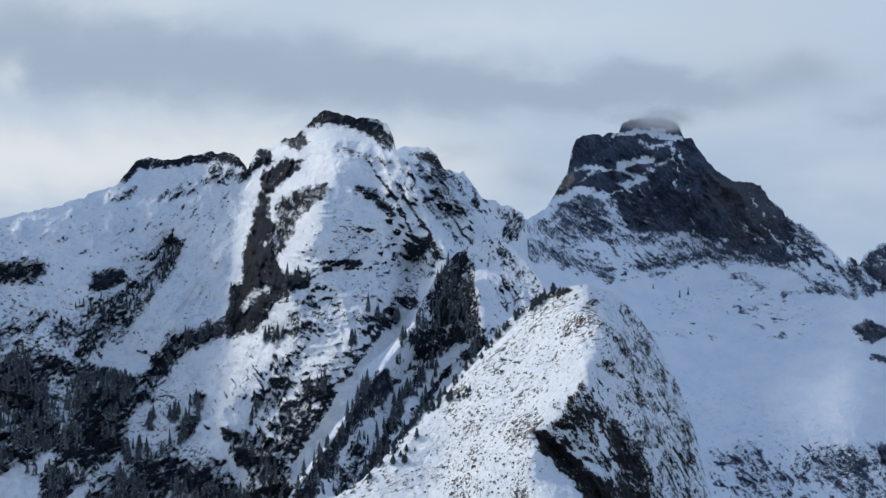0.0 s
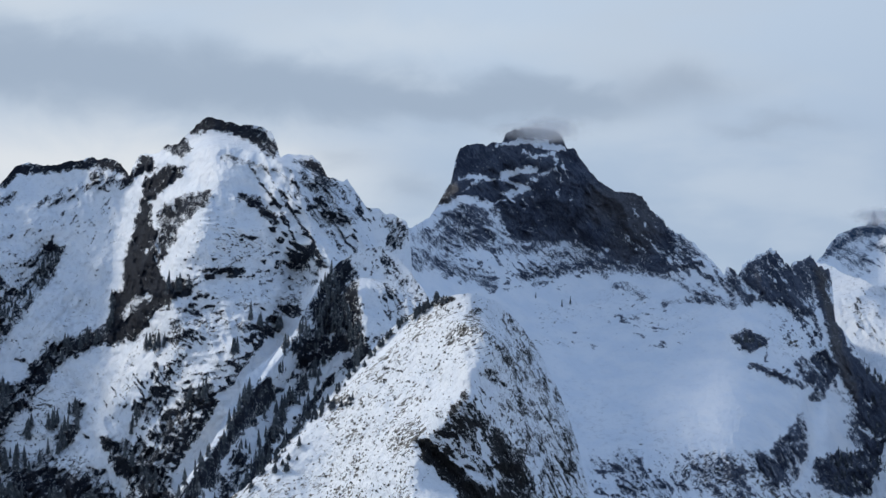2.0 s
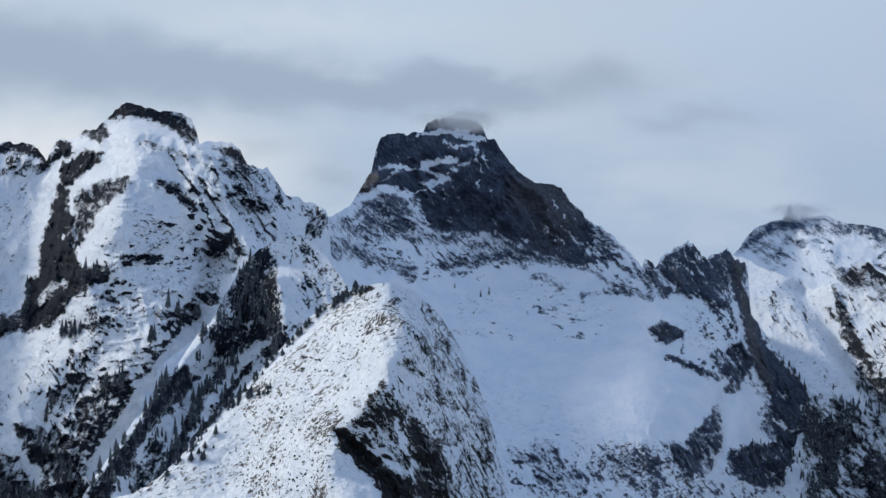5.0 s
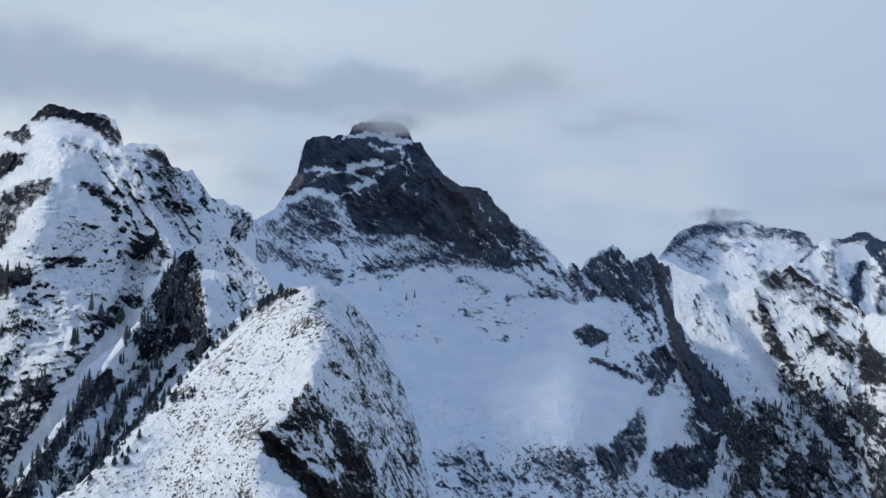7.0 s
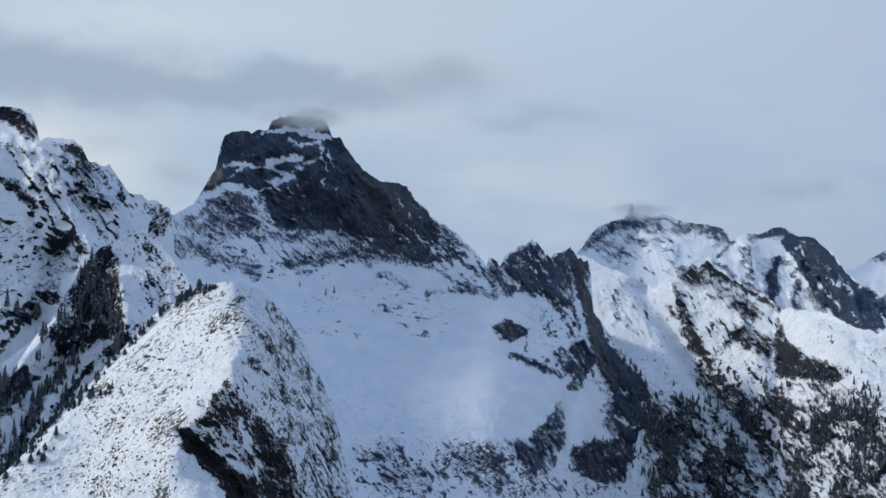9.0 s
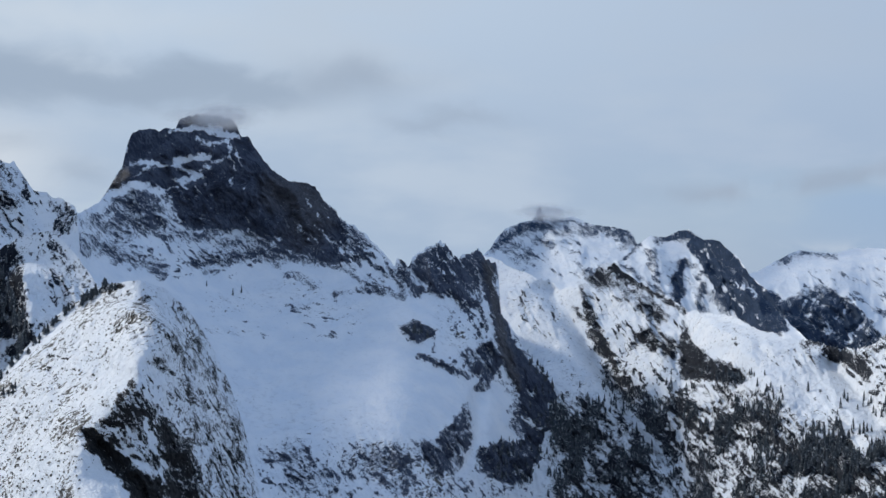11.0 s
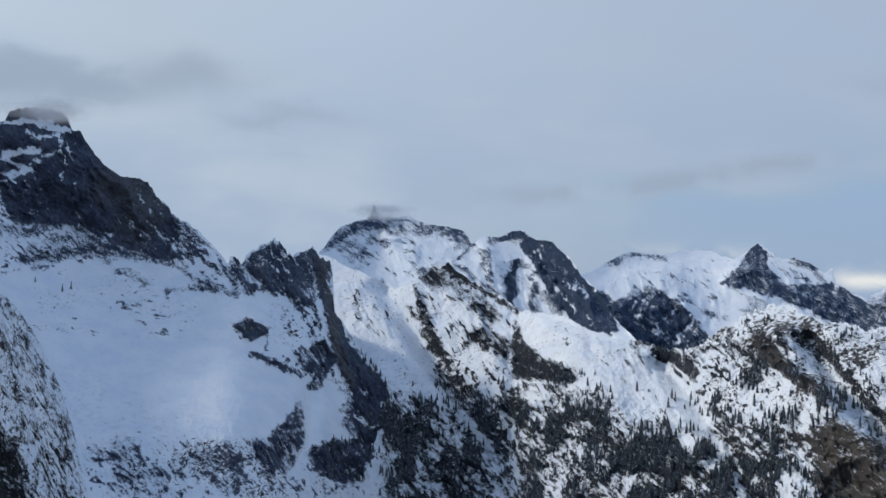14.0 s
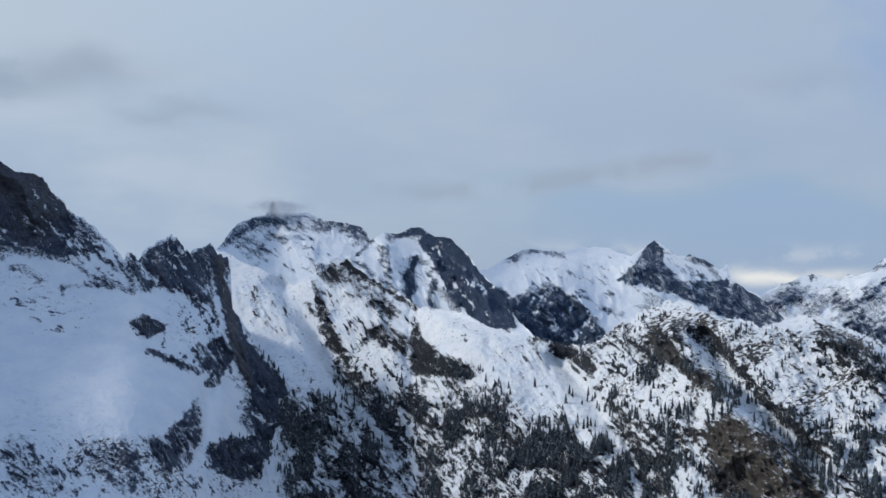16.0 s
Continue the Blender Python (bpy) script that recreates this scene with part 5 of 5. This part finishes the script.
def farthest_range():
    m = Relief([(23.12, -5.97), (24.55, -1.32), (26.04, 0.58), (27.40, 1.38), (27.51, 0.89), (28.27, 0.59), (28.87, 0.88), (29.12, 0.98), (29.42, 1.11), (29.66, 1.17), (29.87, 1.13), (30.41, 1.02), (30.64, 1.21), (30.81, 1.14), (31.17, 1.30), (31.58, 1.67), (32.35, 2.10), (33.53, 1.81), (35.01, 0.20), (35.91, -1.86), (37.39, -5.62)],
               [(24, 4700), (28, 4550), (33, 4400), (37, 4400)], seed=71, ledges=0.08, swell=2.2, folds=0.22, sway=0.12, jag=0.025, snow=25, stone=58, step=0.036, vein=0.42, grain=[(26, 140), (32, 150)], dust=0.2)
    m.rib([(31.61, 1.75), (30.60, 0.38), (30.01, -0.24)], 50, 0.7)
    m.face([(28.26, 0.40), (29.08, 0.96), (29.69, 0.82), (29.40, 0.35), (28.19, -0.14)], 0.8, "dark_flank", 0.16)
    m.band([(29.52, 1.37), (29.68, 1.13)], 7 * DEG, 0.8, "summit_cliff")
    m.band([(30.43, 1.14), (30.88, 1.37), (31.59, 1.47)], 8 * DEG, 0.6, "", 0.8)
    m.band([(29.70, 0.36), (30.29, 0.53), (30.90, 0.09)], 22 * DEG, 0.66, "dark_flank", 0.7)
    m.band([(30.91, -0.37), (32.10, -0.49)], 26 * DEG, 0.85, "dark_flank", 0.6)
    m.band([(31.19, 0.70), (32.08, 0.88)], 12 * DEG, 0.7)
    m.streaks([(28.77, 1.26), (32.06, 1.94), (32.70, -0.77), (29.11, -0.57), (28.34, 0.33)], 148, 0.5)
    return m.build(1.0)


NEAR_RIDGE, SPUR, MASSIF, TOWER_PEAK, FOREST_PEAK, FAR_PEAK = near_ridge(), wooded_spur(), left_massif(), rock_tower(), forested_mountain(), far_peak()
NEAR_RIDGE.mesh("snow_ridge", NEAR, "near snowy spur with heather tufts and a dark steep flank", "ridge")
SPUR.mesh("wooded_spur", GREY, "dark craggy spur with conifers beside a snow gully", "ridge")
MASSIF.mesh("snow_mountain", GREY, "broad snow covered mountain with dark cliffs and rocky summit", "mountain")
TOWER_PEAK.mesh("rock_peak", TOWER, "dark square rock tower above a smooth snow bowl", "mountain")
FOREST_PEAK.mesh("forested_mountain", WOODS, "snowy mountainside with gullies and dark conifer forest below", "mountain")
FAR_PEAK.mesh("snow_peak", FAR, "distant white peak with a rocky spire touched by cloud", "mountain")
far_range().mesh("mountain_range", FAR, "distant white and haze blue range with a dark pyramid", "mountains")
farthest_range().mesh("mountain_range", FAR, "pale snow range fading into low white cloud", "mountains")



# ---- the ground ----
def make_ground():
    bm = bmesh.new()
    rings, spokes = 56, 120
    grid = []
    for i in range(rings):
        r = 5600 * (i / (rings - 1)) ** 2.2
        row = []
        for j in range(spokes):
            w = 2 * math.pi * j / spokes
            x, y = r * math.sin(w), r * math.cos(w)
            knoll = EYE - 1.7 - r * 0.78 if r < 400 else 0.0
            swell = 14 * noise.noise((x / 160, y / 160, 3.0)) * min(1.0, r / 300)
            behind = max(0.0, -y / (r + 1)) * min(1.0, max(0.0, r - 900) / 2500) * 260
            row.append(bm.verts.new((x, y, max(knoll, 0.0) + swell + behind)))
        grid.append(row)
    for i in range(rings - 1):
        for j in range(spokes):
            k = (j + 1) % spokes
            if i == 0:
                bm.faces.new((grid[0][j], grid[1][j], grid[1][k]))
            else:
                bm.faces.new((grid[i][j], grid[i + 1][j], grid[i + 1][k], grid[i][k]))
    bmesh.ops.remove_doubles(bm, verts=grid[0], dist=0.001)
    bmesh.ops.recalc_face_normals(bm, faces=bm.faces)
    layer = bm.verts.layers.float_color.new("cover")
    for v in bm.verts:
        v[layer] = (0.45, 0.7, 0, 1)
        for f in v.link_faces:
            f.smooth = True
    me = bpy.data.meshes.new("ground")
    bm.to_mesh(me)
    me.materials.append(GREY)
    return tagged(new("ground", me), "snow covered valley floor with dark scrub and rock", "ground", kind="structure")


make_ground()


# ---- trees ----
def fir_crown(bm, height, width, tiers, points, rnd, base=(0, 0, 0)):
    """Drooping whorls of ragged branches, narrower towards the tip."""
    lean = (rnd.uniform(-0.03, 0.03), rnd.uniform(-0.03, 0.03))
    for i in range(tiers):
        f = i / tiers
        top = height * (0.22 + 0.80 * (i + 1.25) / (tiers + 0.6))
        low = height * (0.10 + 0.80 * f)
        r = width * (1 - f) ** 0.85 * rnd.uniform(0.8, 1.15) + 0.03 * height
        top = min(top, height)
        cx, cy = base[0] + lean[0] * low, base[1] + lean[1] * low
        tip = bm.verts.new((cx, cy, base[2] + top))
        ring, start = [], rnd.uniform(0, 6.3)
        for j in range(2 * points):
            w = start + math.pi * j / points
            s = r * (rnd.uniform(0.75, 1.2) if j % 2 == 0 else rnd.uniform(0.30, 0.5))
            drop = low - (0.07 * height * rnd.uniform(0.3, 1.2) if j % 2 == 0 else -0.05 * height)
            ring.append(bm.verts.new((cx + s * math.cos(w), cy + s * math.sin(w), base[2] + drop)))
        for j in range(2 * points):
            bm.faces.new((tip, ring[j], ring[(j + 1) % (2 * points)]))


def linked(name, bm, mat, parent=None):
    me = bpy.data.meshes.new(name)
    bm.to_mesh(me)
    bm.free()
    me.materials.append(mat)
    ob = new(name, me)
    ob.parent = parent
    return ob


def make_conifer(height, width, tiers, seed, label):
    rnd = random.Random(seed)
    root = tagged(new("conifer"), label, "tree", "conifers on the mountainsides")
    bm = bmesh.new()
    bmesh.ops.create_cone(bm, cap_ends=True, segments=6, radius1=0.022 * height, radius2=0.006 * height, depth=height * 0.9,
                          matrix=Matrix.Translation((0, 0, 0.40 * height)))
    linked("trunk", bm, BARK, root)
    bm = bmesh.new()
    fir_crown(bm, height, width, tiers, 6, rnd)
    linked("crown", bm, NEEDLES, root)
    return root


def along(relief, line, width, count, rnd):
    """Scatters points of a slope beside a line of (bearing, height angle)."""
    out = []
    total = [math.dist(p, q) for p, q in zip(line, line[1:])]
    for _ in range(count):
        s = rnd.uniform(0, sum(total))
        for (p, q), n in zip(zip(line, line[1:]), total):
            if s <= n:
                break
            s -= n
        f = min(s / n, 1)
        a = p[0] + (q[0] - p[0]) * f + rnd.gauss(0, width * 0.6)
        e = p[1] + (q[1] - p[1]) * f + rnd.gauss(0, width * 0.6)
        out.append(relief.place(a, e))
    return out


def within(relief, area, count, rnd, clump=1.5):
    """Scatters points over a part of a slope in loose clumps, thickest on its bare ground."""
    lo, hi = np.min(area, 0), np.max(area, 0)
    out, tries = [], 0
    while len(out) < count and tries < 60:
        tries += 1
        a, e = np.array([rnd.uniform(lo[0], hi[0]) for _ in range(count)]), np.array([rnd.uniform(lo[1], hi[1]) for _ in range(count)])
        inside = in_area(a, e, area) > 0
        thick = 0.45 + clump * rough(a * 2.2, e * 2.2, 3, 91)
        for p, q, ok, t in zip(a, e, inside, thick):
            if ok and len(out) < count:
                j = int(np.clip(np.searchsorted(relief.az, p), 0, len(relief.az) - 1))
                i = int(np.argmin(np.abs(relief.e[:, j] - q)))
                if relief.e[0, j] > q and relief.brown[i, j] < 0.5 and rnd.random() < t * (0.03 + relief.rock[i, j]):
                    out.append(relief.place(p, q))
    return out


rnd = random.Random(5)
TALL, SLIM, STUNTED = "dark green conifer standing in the snow", "slim dark conifer on a rocky rib", "stunted dark conifer on the snowy ridge crest"
KINDS = [make_conifer(12, 2.3, 9, 1, TALL), make_conifer(13, 1.8, 10, 2, SLIM), make_conifer(11, 2.7, 8, 3, TALL), make_conifer(4.2, 1.25, 6, 4, STUNTED), make_conifer(3.6, 1.5, 5, 6, STUNTED)]
spots = []
# on the spur's ribs
for p in along(SPUR, [(-0.76, -0.93), (-1.30, -1.63), (-2.08, -2.35), (-2.66, -3.43), (-3.47, -4.60), (-3.93, -5.31)], 12 * DEG, 46, rnd) + along(SPUR, [(0.09, -1.32), (-0.61, -1.98), (-1.15, -2.66), (-1.49, -3.48), (-1.92, -4.48)], 14 * DEG, 34, rnd) + along(SPUR, [(0.25, 1.09), (0.09, 0.00), (-0.37, -0.70)], 16 * DEG, 22, rnd):
    spots.append((p, rnd.choice((0, 1, 1, 2)), rnd.uniform(0.55, 1.0)))
# on the massif
for line, width, count in (([(-7.54, -1.54), (-7.16, -1.11), (-6.06, -0.74)], 10, 20), ([(-7.08, -3.76), (-6.67, -2.65)], 9, 14), ([(-7.54, -3.19), (-7.19, -3.00)], 7, 8), ([(-5.32, -3.47), (-5.13, -2.85)], 4, 5), ([(-7.99, -3.45), (-8.04, -3.07)], 6, 5),
                           ([(-4.98, -1.11), (-4.32, -0.93)], 8, 7), ([(-3.84, -2.44), (-3.08, -2.32)], 8, 12), ([(-2.16, -0.43), (-1.23, -0.50)], 8, 10), ([(-2.54, -1.01), (-2.39, -1.55)], 8, 6), ([(-8.82, -4.28), (-7.92, -3.98), (-7.46, -3.68)], 14, 18),
                           ([(-5.79, 0.31), (-5.86, -0.77)], 5, 7), ([(-4.40, 0.54), (-3.71, 0.62)], 8, 7), ([(-5.47, -4.00), (-4.55, -4.93)], 14, 12)):
    for p in along(MASSIF, line, width * DEG, count, rnd):
        spots.append((p, rnd.choice((0, 1, 2)), rnd.uniform(0.75, 1.45)))
# on the pinnacle ridge's skirts and the snow bowl
for p in along(TOWER_PEAK, [(11.17, -0.61), (11.94, -0.90)], 6 * DEG, 10, rnd) + along(TOWER_PEAK, [(14.32, -0.97), (15.60, -2.48)], 10 * DEG, 18, rnd):
    spots.append((p, rnd.choice((0, 1)), rnd.uniform(0.5, 0.9)))
for p, k in ((TOWER_PEAK.place(5.77, 0.43), 0.6), (TOWER_PEAK.place(6.49, 0.19), 0.75), (TOWER_PEAK.place(6.72, 0.26), 0.8)):
    spots.append((p, 1, k))
# stunted ones along the near ridge
for p in along(NEAR_RIDGE, [(2.43, -0.08), (2.82, 0.23), (3.36, 0.43)], 6 * DEG, 16, rnd) + along(NEAR_RIDGE, [(3.12, 0.37), (2.50, 0.00), (1.88, -0.47), (1.37, -1.02), (0.74, -1.67), (0.12, -2.42), (-0.60, -3.22), (-1.30, -3.96), (-2.08, -4.79)], 5 * DEG, 70, rnd) + along(NEAR_RIDGE, [(-1.31, -3.65), (-0.68, -3.03), (-0.22, -2.77), (0.90, -2.34)], 8 * DEG, 34, rnd) + along(NEAR_RIDGE, [(-0.37, -3.41), (-1.30, -4.48)], 12 * DEG, 8, rnd):
    spots.append((p, rnd.choice((3, 4, 4)), rnd.uniform(0.45, 1.25)))
used = set()
for p, kind, size in spots:
    m = Matrix.LocRotScale(p - Vector((0, 0, 0.5)), Euler((0, 0, rnd.uniform(0, 6.3))), None)
    first = KINDS[kind]
    if kind not in used:
        used.add(kind)
        first.matrix_basis = m @ Matrix.Diagonal((size, size, size, 1))
        continue
    twin = copy_thing(first, m)
    twin.scale = (size * rnd.uniform(0.85, 1.15), size * rnd.uniform(0.85, 1.15), size)


def make_forest(points, low, high, label, seed):
    """One uncountable stand of firs."""
    r = random.Random(seed)
    stands = []
    for k in range(6):
        bm = bmesh.new()
        fir_crown(bm, 1.0, r.uniform(0.15, 0.24), 5, 5, r)
        bm.verts.index_update()
        stands.append((np.array([v.co[:] for v in bm.verts]), np.array([[v.index for v in f.verts] for f in bm.faces])))
        bm.free()
    verts, faces, count = [], [], 0
    for p in points:
        v, f = r.choice(stands)
        h, w = r.uniform(low, high), r.uniform(0, 6.3)
        c, s = math.cos(w) * h, math.sin(w) * h
        verts.append(np.stack([v[:, 0] * c - v[:, 1] * s + p.x, v[:, 0] * s + v[:, 1] * c + p.y, v[:, 2] * h + p.z - 0.12 * h], -1))
        faces.append(f + count)
        count += len(v)
    me = bpy.data.meshes.new("forest")
    me.from_pydata(np.concatenate(verts), [], np.concatenate(faces))
    me.materials.append(NEEDLES)
    return tagged(new("forest", me), label, "forest", kind="stuff")


make_forest(within(MASSIF, [(-12.88, -1.13), (-11.09, -1.29), (-10.19, -1.83), (-7.92, -2.09), (-7.85, -2.46), (-8.91, -2.91), (-8.90, -4.05), (-8.67, -4.74), (-7.00, -4.94), (-5.93, -5.10), (-4.08, -5.11), (-3.77, -6.00), (-12.85, -5.87)], 1300, rnd), 6, 13, "dense dark conifer forest low on the massif", 1)
make_forest(within(MASSIF, [(-10.65, -0.91), (-10.05, 0.00), (-8.54, 0.31), (-7.17, 1.85), (-7.02, 1.39), (-8.39, -0.31), (-9.14, -1.07)], 120, rnd), 6, 11, "thin conifer wood in a snow gully", 2)
make_forest(within(SPUR, [(1.02, -0.62), (1.18, -1.55), (-0.37, -2.79), (-1.46, -4.02), (-2.69, -5.55), (-4.39, -5.84), (-3.47, -4.32), (-2.54, -2.79), (-0.99, -0.93), (0.09, 0.93)], 190, rnd), 5, 10, "conifers and scrub along the rocky spur", 3)
make_forest(within(FOREST_PEAK, [(14.82, -2.34), (16.82, -1.83), (18.36, -1.64), (21.47, -1.71), (23.95, -2.26), (25.00, -1.00), (27.62, -1.84), (29.91, -2.68), (32.75, -3.48), (32.80, -5.87), (14.94, -6.47)], 3600, rnd), 5.5, 12, "dark conifer forest with snow between the trees", 4)
make_forest(within(FOREST_PEAK, [(22.06, -0.77), (24.98, 0.01), (28.04, -0.22), (31.63, -0.80), (32.75, -3.48), (27.63, -2.15), (25.02, -1.61)], 380, rnd), 3, 7, "scattered dark conifers on the snowy knolls", 5)
make_forest(within(TOWER_PEAK, [(14.82, -2.19), (15.59, -2.32), (15.99, -5.54), (13.82, -4.82), (13.63, -3.75), (14.55, -3.58)], 260, rnd), 5, 10, "conifers under the pinnacle ridge", 6)


def make_tufts(points, seed):
    """Heather clumps and stones that stand out of the snow."""
    r = random.Random(seed)
    verts, faces, count = [], [], 0
    for p in points:
        n, s = 6, r.uniform(0.15, 0.55)
        ring = [(p.x + s * r.uniform(0.6, 1.5) * math.cos(6.283 * j / n), p.y + s * r.uniform(0.6, 1.5) * math.sin(6.283 * j / n), p.z - 0.25) for j in range(n)]
        mid = [(p.x + s * r.uniform(0.4, 0.8) * math.cos(6.283 * j / n + 0.4), p.y + s * r.uniform(0.4, 0.8) * math.sin(6.283 * j / n + 0.4), p.z + s * r.uniform(0.3, 0.75)) for j in range(n)]
        verts += ring + mid + [(p.x, p.y, p.z + s * r.uniform(0.5, 0.9))]
        for j in range(n):
            k = (j + 1) % n
            faces += [(count + j, count + k, count + n + k, count + n + j), (count + n + j, count + n + k, count + 2 * n)]
        count += 2 * n + 1
    me = bpy.data.meshes.new("heather")
    me.from_pydata(verts, [], faces)
    me.materials.append(HEATHER)
    return tagged(new("heather", me), "brown heather clumps and stones in thin snow", "heather", kind="stuff")


make_tufts(along(NEAR_RIDGE, [(4.05, 0.15), (2.73, -1.24), (1.49, -2.79), (0.56, -4.02), (-0.37, -5.25)], 75 * DEG, 160, rnd) + along(NEAR_RIDGE, [(2.11, -3.40), (1.18, -4.64), (0.56, -5.33)], 70 * DEG, 260, rnd) + along(NEAR_RIDGE, [(4.12, -0.08), (3.35, -0.93)], 16 * DEG, 60, rnd), 8)


# ---- clouds caught on the summits ----
def cloud_material():
    m, n = material("summit_cloud")
    tex = n.node("ShaderNodeTexCoord")
    uv = n.node("ShaderNodeUVMap").outputs[0]
    far = n.node("ShaderNodeVectorMath")
    far.operation = "LENGTH"
    n.put(uv, far.inputs[0])
    body = n.math("ADD", n.step(far.outputs["Value"], 1.0, 0.1), n.math("MULTIPLY", n.math("SUBTRACT", n.noise(tex.outputs["Object"], 0.022, 4, 0.5), 0.5), 0.7))
    thick = n.math("MULTIPLY", n.step(body, 0.15, 1.0, (0.0, 0.26)), n.step(far.outputs["Value"], 1.0, 0.7))
    white = n.node("ShaderNodeBsdfDiffuse")
    white.inputs[0].default_value = (0.58, 0.61, 0.66, 1)
    glow = n.node("ShaderNodeBsdfTranslucent")
    glow.inputs[0].default_value = (0.58, 0.61, 0.66, 1)
    both, out = n.node("ShaderNodeMixShader"), n.node("ShaderNodeMixShader")
    n.put(white.outputs[0], both.inputs[1]), n.put(glow.outputs[0], both.inputs[2])
    n.put(thick, out.inputs[0]), n.put(n.node("ShaderNodeBsdfTransparent").outputs[0], out.inputs[1]), n.put(both.outputs[0], out.inputs[2])
    n.put(out.outputs[0], n.node("ShaderNodeOutputMaterial").inputs[0])
    return m


CLOUD = cloud_material()


def make_cloud(middle, width, height, depth, layers, label, seed):
    """A puff of mist: bowed sheets, one behind the other, thin towards their rims."""
    r = random.Random(seed)
    root = tagged(new("cloud"), label, "cloud")
    root.location = middle
    for k in range(layers):
        bm = bmesh.new()
        uv = bm.loops.layers.uv.new("UVMap")
        f = k / max(layers - 1, 1) - 0.5
        w, h = width * r.uniform(0.6, 1.0), height * r.uniform(0.6, 1.0)
        ox, oz, ph = width * r.uniform(-0.3, 0.3), height * r.uniform(-0.25, 0.25), r.uniform(0, 9)
        rows, place = [], {}
        for i in range(13):
            row = []
            for j in range(17):
                u, v = j / 8 - 1, i / 6 - 1
                y = depth * (f + 0.25 * noise.noise((u * 1.3 + ph, v * 1.3, k))) - 0.2 * depth * (1 - u * u - v * v)
                vert = bm.verts.new((ox + w * u, y, oz + h * v))
                place[vert] = (u, v)
                row.append(vert)
            rows.append(row)
        for i in range(12):
            for j in range(16):
                face = bm.faces.new((rows[i][j], rows[i][j + 1], rows[i + 1][j + 1], rows[i + 1][j]))
                face.smooth = True
                for loop in face.loops:
                    loop[uv].uv = place[loop.vert]
        sheet = linked("mist", bm, CLOUD, root)
        sheet.visible_shadow = False
    return root


def near_top(relief, point, nearer):
    p = relief.place(*point)
    way = Vector((p.x, p.y, 0)).normalized()
    z = EYE + float(rise(point[1])) * math.hypot(p.x, p.y)
    return Vector((p.x, p.y, z)) - way * nearer


make_cloud(near_top(TOWER_PEAK, (5.72, 4.96), 55), 74, 24, 40, 6, "thin grey cloud cap clinging to the tower summit", 1)
make_cloud(near_top(FAR_PEAK, (14.85, 2.58), 60), 85, 30, 50, 5, "wisp of white cloud beside the distant spire", 3)
